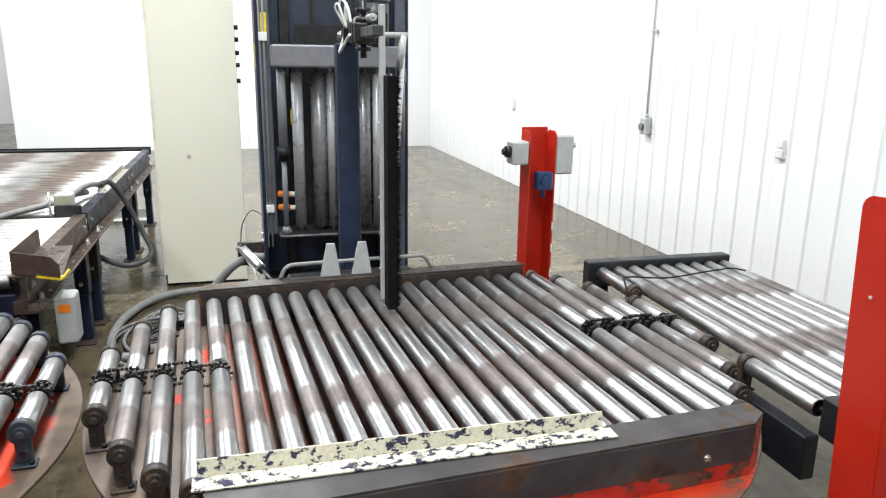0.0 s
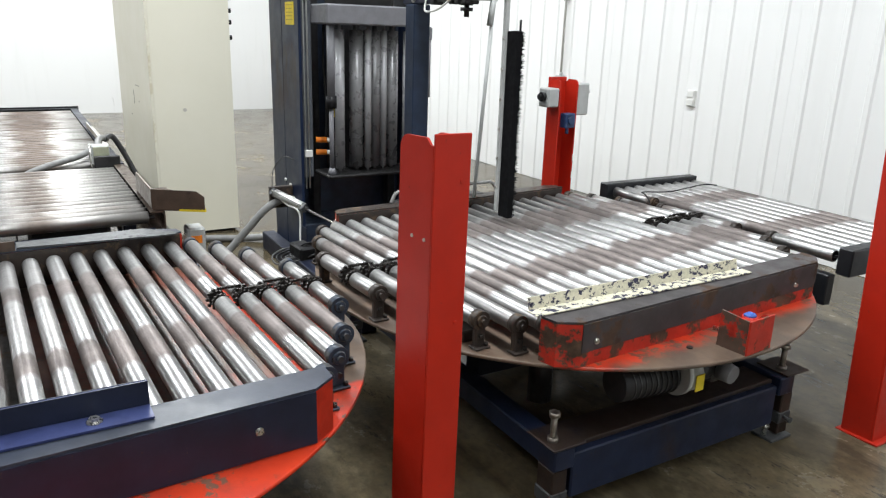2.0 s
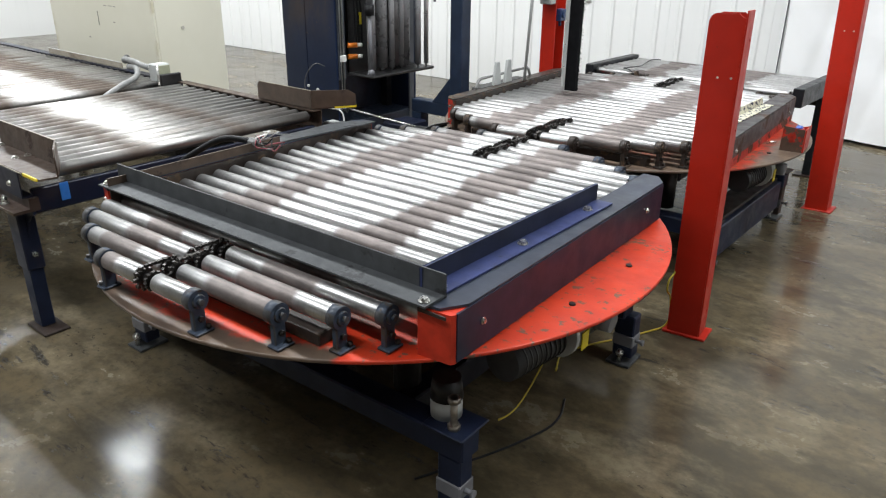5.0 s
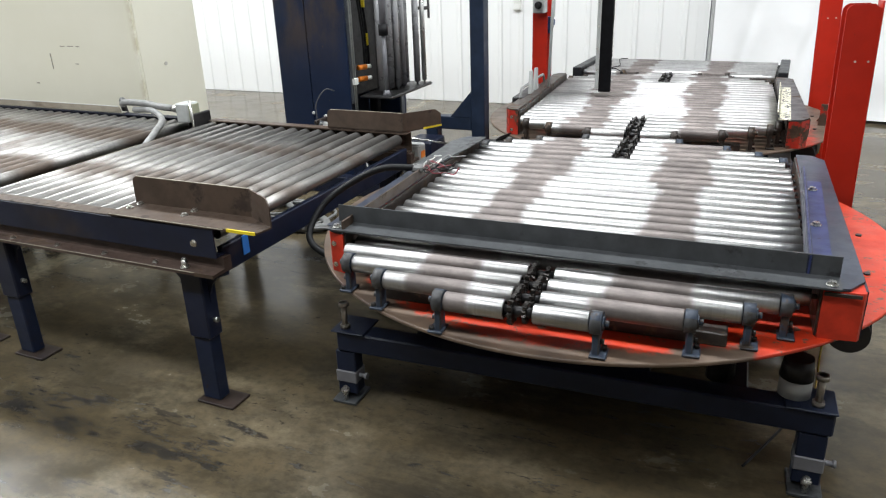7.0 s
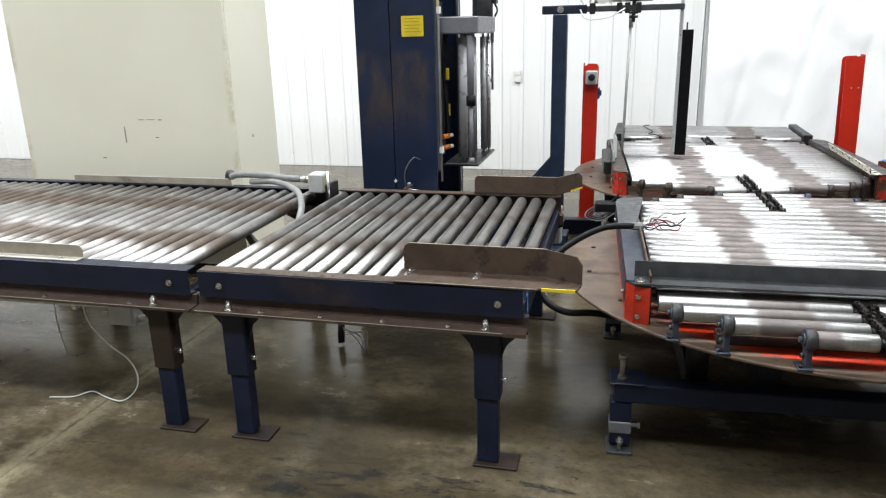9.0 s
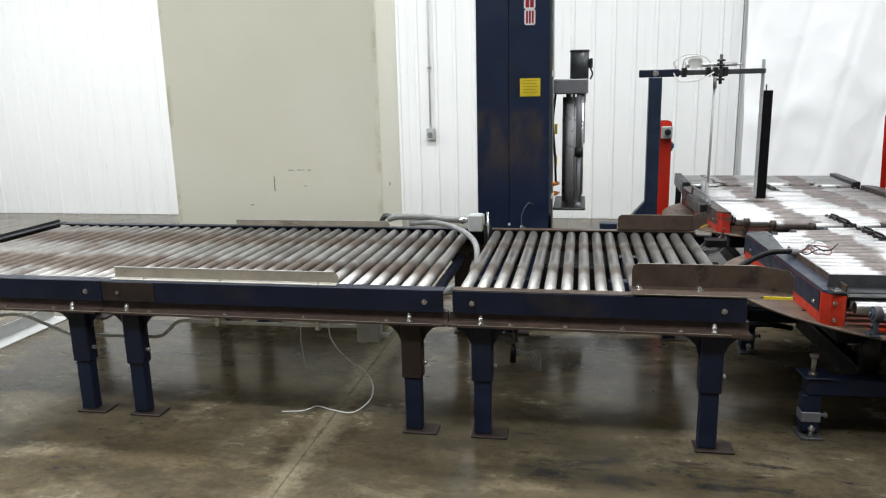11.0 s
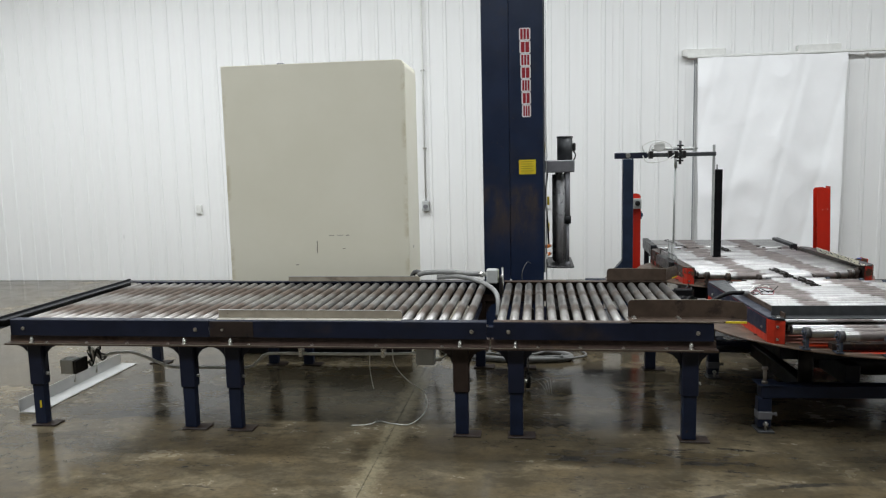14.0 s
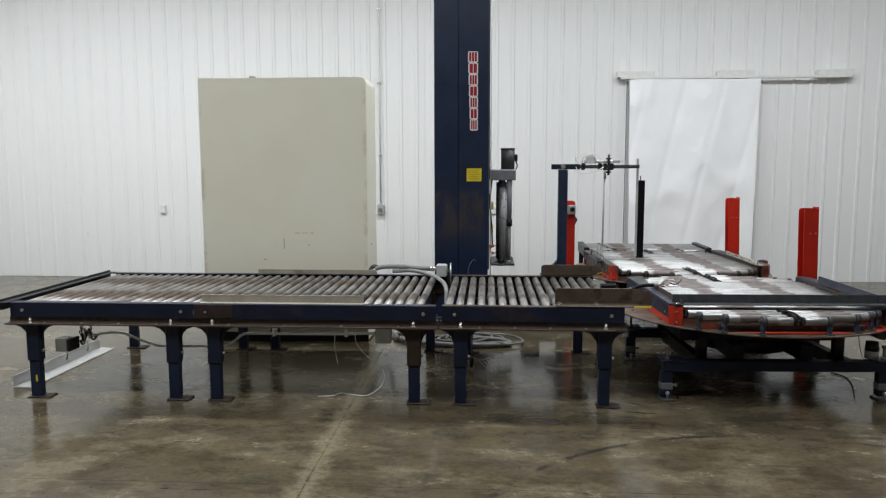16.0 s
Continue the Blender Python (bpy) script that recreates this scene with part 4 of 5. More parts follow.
            part("foot", fresh(((u - 0.055, v - 0.075, 0.0), (u + 0.055, v + 0.065, 0.014)), bevel=0.003), "guide", leg, "bare steel foot")
            bm = bmesh.new()
            rod(bm, (u, v - 0.01, 0.331), (u, v - 0.01, 0.448), 0.012, 10)
            rod(bm, (u, v - 0.01, 0.331), (u, v - 0.01, 0.349), 0.021, 6)
            rod(bm, (u, v - 0.01, 0.430), (u, v - 0.01, 0.448), 0.021, 6)
            part("levelling_bolt", bm, "bolt_steel", leg, "bare steel levelling bolt")
            if s > 0 and r < 0 and first:
                bm = bmesh.new()
                rod(bm, (u - 0.07, v + 0.045, 0.331), (u - 0.07, v + 0.045, 0.398), 0.052, 28)
                part("wheel_hub", bm, "box", leg, "pale grey wheel hub")
                bm = bmesh.new()
                rod(bm, (u - 0.07, v + 0.045, 0.398), (u - 0.07, v + 0.045, 0.47), 0.055, 28, 0.046)
                part("support_wheel", bm, "dark", leg, "worn dark support wheel")
            bm = bmesh.new()
            rod(bm, (u, v - 0.055, 0.014), (u, v - 0.055, 0.075), 0.010, 10)
            rod(bm, (u, v - 0.055, 0.05), (u, v - 0.055, 0.066), 0.018, 6)
            part("anchor_bolt", bm, "zinc", leg, "bright anchor bolt")
            bm = fresh(((u - 0.048, v - 0.04, 0.085), (u + 0.048, v + 0.04, 0.14)), bevel=0.004)
            rod(bm, (u + 0.045, v - 0.01, 0.115), (u + 0.075, v - 0.01, 0.115), 0.009, 8)
            rod(bm, (u + 0.075, v - 0.01, 0.115), (u + 0.085, v - 0.01, 0.115), 0.015, 6)
            part("clamp", bm, "grey" if first else "guide", leg, "bare metal clamp")
    # bearing widened into a dark ring stack to keep bounce light off the floor
    bm = bmesh.new()
    rod(bm, (0, 0, 0.535), (0, 0, DISC_Z - 0.014), 0.70, 48)
    rod(bm, (0, 0, 0.44), (0, 0, 0.535), 0.52, 40)
    rod(bm, (0, 0, 0.30), (0, 0, 0.44), 0.40, 32)
    part("slew_bearing", bm, "dark", t)
    # dark block that fills the shaded space below the disc
    part("gear_housing", fresh(((-0.72, -0.52, 0.445), (0.62, 0.52, 0.534)), bevel=0.01), "navy_shade", t, "dark housing under the disc, shade in its colour")
    for a in (0.78, 2.36, 3.93, 5.5):
        bm = bmesh.new()
        c = Vector((0.80 * math.cos(a), 0.80 * math.sin(a), 0))
        rod(bm, c + Vector((0, 0, 0.30)), c + Vector((0, 0, 0.56)), 0.05, 12)
        rod(bm, c + Vector((0, 0, 0.555)), c + Vector((0, 0, DISC_Z - 0.015)), 0.062, 16)
        part("support_roller", bm, "dark", t)
    # gear motor under the rim: ribbed body, pale flange with its label, neck and a bevel head
    bm = bmesh.new()
    rod(bm, (0.945, -0.555, 0.528), (0.975, -0.30, 0.522), 0.066, 24)
    box(bm, (0.905, -0.44, 0.575), (0.985, -0.33, 0.606), 0.008)
    motor = part("gear_motor", bm, "motor", t, "dark grey gear motor under the disc")
    for k in range(9):
        p = Vector((0.947, -0.52, 0.527)).lerp(Vector((0.973, -0.32, 0.522)), k / 8)
        bm = bmesh.new()
        rod(bm, p - Vector((0, 0.003, 0)), p + Vector((0, 0.003, 0)), 0.071, 24)
        part("cooling_fin", bm, "motor", motor)
    bm = bmesh.new()
    rod(bm, (0.978, -0.255, 0.519), (0.985, -0.195, 0.517), 0.080, 24)
    rod(bm, (0.976, -0.275, 0.520), (0.978, -0.255, 0.519), 0.088, 24)
    part("motor_flange", bm, "box", motor, "pale motor flange")
    bm = bmesh.new()
    prism(bm, [(1.064, 0.47), (1.068, 0.47), (1.068, 0.535), (1.064, 0.535)], 1, -0.25, -0.205)
    part("motor_label", bm, "yellow", motor, "yellow label")
    bm = bmesh.new()
    rod(bm, (0.985, -0.195, 0.517), (0.99, -0.11, 0.515), 0.055, 18)
    box(bm, (0.93, -0.115, 0.45), (1.035, 0.0, 0.585), 0.022, 2)
    part("gearbox", bm, "motor", motor)
    bm = bmesh.new()
    rod(bm, (1.035, -0.06, 0.505), (1.09, -0.06, 0.50), 0.043, 20, 0.036)
    part("bearing_cover", bm, "grey", motor, "grey round bearing cover")
    return t


T1 = pose(0.335, 0.185, 0, 0, 0, 2.4)
T2 = pose(0.225, 2.56, 0, 0, 0, 3.4)
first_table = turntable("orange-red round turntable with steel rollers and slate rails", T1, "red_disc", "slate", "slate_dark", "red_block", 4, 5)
second_table = turntable("rusty round turntable with polished rollers and brown rails", T2, "rust_disc", "rustrail", "rustrail", "red_worn", 5, 5)

# fittings of the first turntable
bm = bmesh.new()
prism(bm, [(0.808, 0.799), (0.808, 0.868), (0.813, 0.868), (0.814, 0.805), (0.885, 0.805), (0.885, 0.799)], 1, -0.745, 0.30)
angle = part("side_angle", bm, "blue", first_table, "dull blue steel angle with a dark upright", pose(0.829, -0.26, 0, 0, 0, -2.2) @ pose(-0.848, 0.26, 0))
# plates over the upright, coloured darker than the angle's flat side
part("upright", fresh(((0.8035, -0.745, 0.80), (0.8075, 0.30, 0.869)), ((0.8135, -0.745, 0.806), (0.8165, 0.30, 0.869))), "slate_dark", angle, "darker upright plates")
for v in (-0.70, -0.27, 0.17):
    hexbolt(angle, (0.848, v, 0.805), (0, 0, 1), 0.013)
flange = part("left_flange", fresh(((-0.805, -0.80, 0.797), (-0.797, 0.10, 0.838))), "brown", first_table, "brown raised steel flange")
part("top_plate", fresh(((-0.892, -0.76, 0.7975), (-0.8055, 0.10, 0.803)), bevel=0.002), "slate", flange, "slate grey top plate")
bm = bmesh.new()
prism(bm, [(-0.81, 0.106), (-0.90, 0.106), (-0.90, 0.62), (-0.78, 0.74), (-0.745, 0.74), (-0.745, 0.66)], 2, 0.799, 0.806)
part("left_plate", bm, "guide", first_table, "grey wedge-shaped rail plate")

t = thing("cross_guide", "dark grey steel angle laid across the turntable rails", "guide bar", T1 @ pose(0.0, -0.76, 0, 0, 0, -0.8))
bm = bmesh.new()
prism(bm, [(-0.062, 0.800), (-0.062, 0.806), (0.028, 0.808), (0.030, 0.872), (0.036, 0.872), (0.036, 0.800)], 0, -0.86, 0.86)
part("bar", bm, "guide", t)
for x in (-0.835, 0.835):
    hexbolt(t, (x, -0.035, 0.807), (0, 0, 1), 0.012)

# fittings of the second turntable
t = thing("pallet_rail", "chipped cream and navy steel angle on the turntable rail", "guide bar", T2 @ pose(0.82, -0.278, 0, 0, 0, -3.5))
bm = bmesh.new()
prism(bm, [(-0.030, 0.7985), (-0.040, 0.844), (-0.034, 0.845), (-0.024, 0.7985)], 1, -0.545, 0.54)
part("upright", bm, "chipped", t)
part("foot_flange", fresh(((-0.0235, -0.557, 0.7985), (0.036, 0.557, 0.8045)), bevel=0.0015), "chipped", t)
for v in (-0.42, 0.0, 0.42):
    hexbolt(t, (0.012, v, 0.8045), (0, 0, 1), 0.007, 0.003)
t = thing("disc_bracket", "worn red steel bracket on the turntable disc", "bracket", T2 @ pose(1.10, -0.062, DISC_Z, 0, 0, 1))
part("front_plate", fresh(((0.066, -0.075, 0.0), (0.074, 0.075, 0.135)), bevel=0.002), "red_worn", t)
for w in (-0.072, 0.066):
    bm = bmesh.new()
    prism(bm, [(-0.055, 0.0), (0.065, 0.0), (0.065, 0.132), (-0.05, 0.142)] if w < 0 else [(-0.05, 0.0), (0.065, 0.0), (0.065, 0.13), (0.03, 0.12)], 1, w, w + 0.006)
    part("side_plate", bm, "brown_red" if w < 0 else "red_worn", t)
bm = bmesh.new()
rod(bm, (0.02, 0.0, 0.0), (0.02, 0.0, 0.125), 0.028, 14)
part("stop_post", bm, "red", t)
part("blue_cap", fresh(((0.0, -0.02, 0.115), (0.04, 0.02, 0.138)), bevel=0.008), "cap_blue", t, "blue plastic cap")
bm = bmesh.new()
rod(bm, (0.945, -0.015, DISC_Z + 0.008), (1.0, -0.005, DISC_Z + 0.012), 0.007)
part("pin", bm, "zinc", second_table, "bright loose pin")

# black bent tube and pale clamp arms at the inner rail of the second turntable
t = thing("film_clamp", "film clamp with pale metal arms and a black tube", "film clamp", T2)
bm = bmesh.new()
tube(bm, [(-0.88, -0.44, 0.80), (-0.88, -0.40, 0.855), (-0.88, -0.28, 0.862), (-0.88, 0.18, 0.862), (-0.88, 0.26, 0.855), (-0.88, 0.30, 0.80)], 0.010)
part("tube_rail", bm, "hose", t)
for v in (-0.21, -0.06):
    bm = bmesh.new()
    prism(bm, [(v - 0.045, 0.80), (v + 0.05, 0.80), (v + 0.025, 0.955), (v - 0.012, 0.955)], 0, -0.872, -0.852)
    part("arm", bm, "box", t)
part("clamp_base", fresh(((-0.95, -0.40, 0.70), (-0.86, 0.20, 0.80)), bevel=0.008), "dark", t)

# ---- outfeed conveyor ----
t = thing("roller_conveyor", "short outfeed roller conveyor with polished rollers", "roller conveyor", pose(0.215, 4.02, 0, 0, 0, -1.2), "outfeed conveyors")
OUT = roller_mesh("roller", -0.77, 0.78, "roller")
for k in range(1, 9):
    part("roller", OUT, None, t, m=pose(0.0, -0.345 + PITCH * k, ROLL_Z + 0.006, 53 * k))
# the first row leaves a gap for the turning disc
for lo, hi, end in ((-0.77, -0.45, -0.426), (0.44, 0.78, 0.416)):
    part("roller", roller_mesh("roller", lo, hi, "roller"), None, t, m=pose(0.0, -0.345, ROLL_Z + 0.006))
    part("end_bearing", BEARING["dark"], None, t, m=pose(end, -0.345, ROLL_Z + 0.006, 0, 0, 0 if end < 0 else 180))
for u0, u1, s in ((-0.86, -0.785, 1), (0.80, 0.875, -1)):
    part("side_rail", fresh(((u0, -0.41 if u0 < 0 else -0.36, 0.66), (u1, 0.42, 0.795)), bevel=0.006), "outfeed", t, "black painted side rail")
for u in (-0.82, 0.835):
    for v in (-0.32, 0.33):
        if u > 0 and v < 0:
            continue
        leg = part("leg", fresh(((u - 0.03, v - 0.03, 0.012), (u + 0.03, v + 0.03, 0.66)), bevel=0.005), "outfeed", t)
        part("foot_plate", fresh(((u - 0.09, v - 0.06, 0.0), (u + 0.09, v + 0.06, 0.012)), bevel=0.003), "navy_rust", leg)
part("cross_tie", fresh(((-0.785, -0.40, 0.50), (0.80, -0.345, 0.655)), bevel=0.005), "outfeed", t)
part("cross_tie", fresh(((-0.785, 0.355, 0.56), (0.80, 0.405, 0.65)), bevel=0.005), "navy_rust", t)
bm = bmesh.new()
tube(bm, [(-0.40, -0.40, 0.72), (-0.43, -0.385, 0.76), (-0.48, -0.37, 0.785), (-0.545, -0.324, 0.785), (-0.505, -0.133, 0.781), (-0.558, 0.107, 0.781), (-0.592, 0.284, 0.781), (-0.533, 0.332, 0.783)], 0.004, 6)
part("cable", bm, "black", t, "thin black cable over the rollers")

# ---- red guard posts ----
def guard_post(x, y, turn, h, label, w=0.068, d=0.16, lean=0.0, back=0.0):
    """Folded channel post; the web stands at +x in its own frame, the flanges run to -x and are rounded at their free corner."""
    t = thing("guard_post", label, "guard post", pose(x, y, 0, back, lean, turn), "guard posts")
    bm = bmesh.new()
    k, q = 0.007, 0.035
    box(bm, (-k, -w, 0.012), (0, w, h), 0.002)
    side = [(-k, 0.012), (-d, 0.012), (-d, h - 0.012 - q)]
    side += [(-d + q - q * math.cos(a), h - 0.012 - q + q * math.sin(a)) for a in (0.35, 0.7, 1.05, 1.4)]
    side += [(-k - 0.03, h - 0.012), (-k - 0.012, h - 0.028), (-k, h - 0.03)]
    for y0 in (-w, w - k):
        prism(bm, side, 1, y0, y0 + k)
    part("channel", bm, "red", t)
    part("base_plate", fresh(((-d - 0.02, -w - 0.015, 0.0), (0.03, w + 0.015, 0.012)), bevel=0.003), "red", t)
    for s in (-0.032, -0.087):
        bm = bmesh.new()
        rod(bm, (s, -w, h - 0.27), (s, -w - 0.003, h - 0.27), 0.005, 10)
        part("rivet", bm, "tin", t, "bare metal rivet")
    for z in (0.12, h - 0.12, h - 0.5):
        bm = bmesh.new()
        rod(bm, (0, 0.03, z), (0.003, 0.03, z), 0.006, 10)
        part("screw", bm, "red", t)
    return t


guard_post(1.414, 1.207, 6, 1.487, "red painted folded steel guard post between the turntables", 0.057, 0.153, -0.8, -1.3)
guard_post(1.420, 3.545, 0, 1.498, "red painted folded steel guard post beside the rusty turntable", 0.066, 0.147, -2.04, 0.75)
post = guard_post(-0.945, 3.44, 180, 1.46, "red steel guard post carrying grey switch boxes", 0.074, 0.13)
for a, b, z0, z1 in ((0.075, 0.165, 1.275, 1.395), (-0.175, -0.075, 1.22, 1.425)):
    part("switch_box", fresh(((-0.128, a, z0), (-0.025, b, z1)), bevel=0.008), "box", post, "grey switch box")
bm = bmesh.new()
rod(bm, (-0.08, 0.165, 1.34), (-0.08, 0.19, 1.34), 0.03, 16)
rod(bm, (-0.08, 0.19, 1.34), (-0.08, 0.207, 1.34), 0.017, 14)
part("push_button", bm, "dark", post)
bm = bmesh.new()
rod(bm, (-0.10, -0.172, 1.37), (-0.10, -0.192, 1.37), 0.014, 12)
rod(bm, (-0.06, -0.172, 1.29), (-0.06, -0.192, 1.29), 0.014, 12)
part("cable_gland", bm, "alu", post)
bm = fresh(((-0.15, -0.055, 1.14), (-0.09, 0.03, 1.235)), bevel=0.006)
rod(bm, (-0.15, -0.012, 1.19), (-0.165, -0.012, 1.19), 0.025, 16)
rod(bm, (-0.12, -0.012, 1.14), (-0.12, -0.012, 1.10), 0.012, 10)
part("sensor", bm, "sensor", post, "dark blue photo sensor")
for z in (0.92, 0.80, 0.66):
    part("sticker", fresh(((-0.1335, -0.0735, z), (-0.1302, -0.0675, z + 0.045))), "white", post, "small white sticker")

# ---- wrapper mast with film carriage ----
MX0, MX1, MY0, MY1, MZ = -2.61, -1.985, 2.035, 2.98, 4.55
t = thing("wrapper_mast", "tall navy steel stretch wrapper mast with rust stains", "wrapper mast")
part("front_panel", fresh(((MX0, MY0, 0.0), (-2.333, MY0 + 0.02, MZ)), bevel=0.003), "mast", t)
part("front_panel", fresh(((-2.327, MY0, 0.0), (MX1, MY0 + 0.02, MZ)), bevel=0.003), "mast", t)
part("rear_panel", fresh(((MX0, MY1 - 0.02, 0.0), (MX1, MY1, MZ)), bevel=0.003), "mast", t)
part("back_panel", fresh(((MX0, MY0 + 0.0205, 0.0), (MX0 + 0.02, MY1 - 0.0205, MZ))), "mast_in", t)
part("inner_wall", fresh(((-2.34, MY0 + 0.021, 0.35), (-2.32, MY1 - 0.021, MZ - 0.1))), "mast_in", t)
part("base_box", fresh(((MX0 + 0.03, MY0 + 0.0215, 0.0), (MX1 - 0.01, MY1 - 0.0215, 0.34)), bevel=0.004), "mast_in", t)
part("lip", fresh(((MX1 - 0.002, MY0 + 0.0205, 0.70), (MX1 + 0.018, MY0 + 0.085, MZ)), bevel=0.003), "lip", t)
part("lip", fresh(((MX1 - 0.022, MY1 - 0.085, 0.0), (MX1 - 0.002, MY1 - 0.0205, MZ)), bevel=0.003), "lip", t)
bm = bmesh.new()
rod(bm, (MX1 + 0.03, MY0 + 0.05, 0.62), (MX1 + 0.03, MY0 + 0.05, MZ - 0.2), 0.006)
rod(bm, (MX1 + 0.03, MY0 + 0.025, 0.62), (MX1 + 0.03, MY0 + 0.025, MZ - 0.2), 0.005)
part("cable_run", bm, "box", t, "pale thin vertical cables")
for y in (2.40, 2.66):
    bm = bmesh.new()
    for k in range(130):
        z = 1.85 + k * 0.02
        wide = 0.014 if k % 2 else 0.010
        box(bm, (-2.20, y - wide, z), (-2.188, y + wide, z + 0.015))
    part("lift_chain", bm, "chain", t, "lift chain of the film carriage")
for y in (2.22, 2.84):
    part("guide_rail", fresh(((-2.26, y - 0.03, 0.35), (-2.18, y + 0.03, MZ - 0.2)), bevel=0.004), "dark", t)
part("label_plate", fresh(((-2.235, MY0 - 0.003, 1.735), (-2.062, MY0 - 0.0005, 1.885))), "yellow", t, "yellow warning label")
for k in range(5):
    z = 1.862 - k * 0.024
    part("label_bar", fresh(((-2.215, MY0 - 0.0045, z), (-2.085 - 0.012 * (k % 2), MY0 - 0.003, z + 0.006))), "yellow_cable", t)
part("label_plate", fresh(((MX1 + 0.018, MY0 + 0.035, 1.92), (MX1 + 0.0205, MY0 + 0.07, 2.06))), "yellow", t, "yellow warning label")
for x, z in ((-2.33, 0.62), (-2.22, 0.60)):
    bm = bmesh.new()
    rod(bm, (x, MY0, z), (x, MY0 - 0.012, z), 0.012, 10)
    part("screw", bm, "white", t)
for z in (0.87, 1.92):
    part("tag", fresh(((MX1 + 0.018, MY0 + 0.02, z - 0.025), (MX1 + 0.045, MY0 + 0.07, z + 0.025)), bevel=0.003), "white", t, "white plastic tag")
# brand mark as plain white shapes with red bars down the front
for k in range(7):
    z, x0, x1 = 3.205 - k * 0.128, -2.222 + 0.004 * k, -2.106
    bm = bmesh.new()
    prism(bm, [(x0, z - 0.105), (x0 + 0.012, z - 0.117), (x1 - 0.012, z - 0.117), (x1, z - 0.105), (x1, z), (x1 - 0.012, z + 0.010), (x0 + 0.012, z + 0.010), (x0, z)], 1, MY0 - 0.003, MY0 - 0.0005)
    part("mark_outline", bm, "letter_white", t, "white edge of a plain mark")
    bars = 3 if k % 2 == 0 else 2
    step = (x1 - x0 - 0.02) / bars
    for i in range(bars):
        part("mark_bar", fresh(((x0 + 0.010 + step * i + 0.004, MY0 - 0.005, z - 0.104), (x0 + 0.010 + step * (i + 1) - 0.004, MY0 - 0.0032, z - 0.002))), "letter_red", t, "plain red bar")

c = thing("film_carriage", "grey film carriage with pale rollers in the mast", "film carriage")
part("head_box", fresh(((-1.97, 2.115, 1.745), (-1.66, 2.86, 1.872)), bevel=0.01), "grey", c, "grey head box")
part("back_plate", fresh(((-2.12, 2.28, 0.72), (-2.10, 2.80, 2.0))), "dark", c)
bm = fresh(((-1.95, 2.12, 0.735), (-1.665, 2.86, 0.758)), bevel=0.008)
part("bottom_plate", bm, "dark", c)
for x, y, r, mat in ((-1.815, 2.26, 0.034, "film_roll"), (-1.78, 2.455, 0.024, "film_roll"), (-1.79, 2.58, 0.022, "film_roll"), (-1.83, 2.39, 0.050, "smoke"), (-1.835, 2.53, 0.050, "smoke"), (-1.83, 2.66, 0.046, "smoke"), (-1.74, 2.73, 0.026, "film_roll"), (-1.71, 2.80, 0.020, "alu")):
    bm = bmesh.new()
    rod(bm, (x, y, 0.78), (x, y, 1.715), r, 20)
    rod(bm, (x, y, 0.755), (x, y, 1.748), r * 0.4, 10)
    part("film_roller", bm, mat, c, "pale stretch roller" if mat == "film_roll" else "")
bm = bmesh.new()
rod(bm, (-1.74, 2.72, 1.872), (-1.74, 2.72, 2.13), 0.085, 24)
rod(bm, (-1.74, 2.72, 2.12), (-1.74, 2.72, 2.135), 0.09, 24)
part("carriage_motor", bm, "guide", c, "dark grey motor")
bm = fresh(((-1.655, 2.68, 1.97), (-1.62, 2.78, 2.06)), bevel=0.008)
tube(bm, [(-1.64, 2.73, 1.97), (-1.62, 2.73, 1.92), (-1.64, 2.72, 1.87)], 0.008)
part("terminal_box", bm, "dark", c)
bm = bmesh.new()
rod(bm, (-1.732, 2.165, 0.757), (-1.732, 2.165, 0.80), 0.035, 14, 0.018)
rod(bm, (-1.732, 2.165, 0.79), (-1.732, 2.165, 1.215), 0.016, 12)
rod(bm, (-1.732, 2.165, 1.25), (-1.732, 2.165, 1.745), 0.026, 16)
part("dancer_rod", bm, "grey", c)
bm = bmesh.new()
rod(bm, (-1.732, 2.165, 1.205), (-1.732, 2.165, 1.285), 0.036, 18)
part("knob", bm, "black", c, "black knob")
for z, mat in ((0.965, "orange"), (0.878, "orange")):
    bm = bmesh.new()
    rod(bm, (-1.955, 2.135, z), (-1.925, 2.205, z), 0.020, 14)
    conn = part("connector", bm, mat, c, "orange cable connector")
    bm = bmesh.new()
    rod(bm, (-1.925, 2.205, z), (-1.908, 2.245, z), 0.016, 12)
    part("plug", bm, "white", conn)
for y in (2.20, 2.235, 2.27):
    bm = bmesh.new()
    tube(bm, [(-1.93, y, 0.97), (-1.94, y + 0.01, 1.2), (-1.96, y, 1.5), (-1.94, y, 1.745)], 0.009)
    part("cable", bm, "black", c)
for y, z in ((2.225, 1.40), (2.245, 1.12)):
    part("cable_tag", fresh(((-1.945, y, z), (-1.92, y + 0.02, z + 0.09)), bevel=0.003), "yellow", c, "yellow cable tag")
part("arm_bracket", fresh(((-1.76, 2.80, 1.34), (-1.68, 2.875, 1.365)), bevel=0.004), "dark", c)
bm = bmesh.new()
rod(bm, (-1.69, 2.885, 1.27), (-1.69, 2.885, 1.75), 0.010, 12)
box(bm, (-1.705, 2.87, 1.66), (-1.675, 2.90, 1.745), 0.006)
part("film_arm", bm, "grey", c, "grey film dancer arm")

# mast foot and beams to the turntable
t = thing("mast_base", "navy steel base frame joining mast and turntable", "base frame")
for y in (1.93, 2.86):
    part("base_beam", fresh(((-2.66, y, 0.0), (-0.72, y + 0.10, 0.14)), bevel=0.006), "navy", t)
part("front_plate", fresh(((-2.0, 1.93 + 0.1005, 0.02), (-1.9, 2.0345, 0.34)), bevel=0.004), "navy", t)
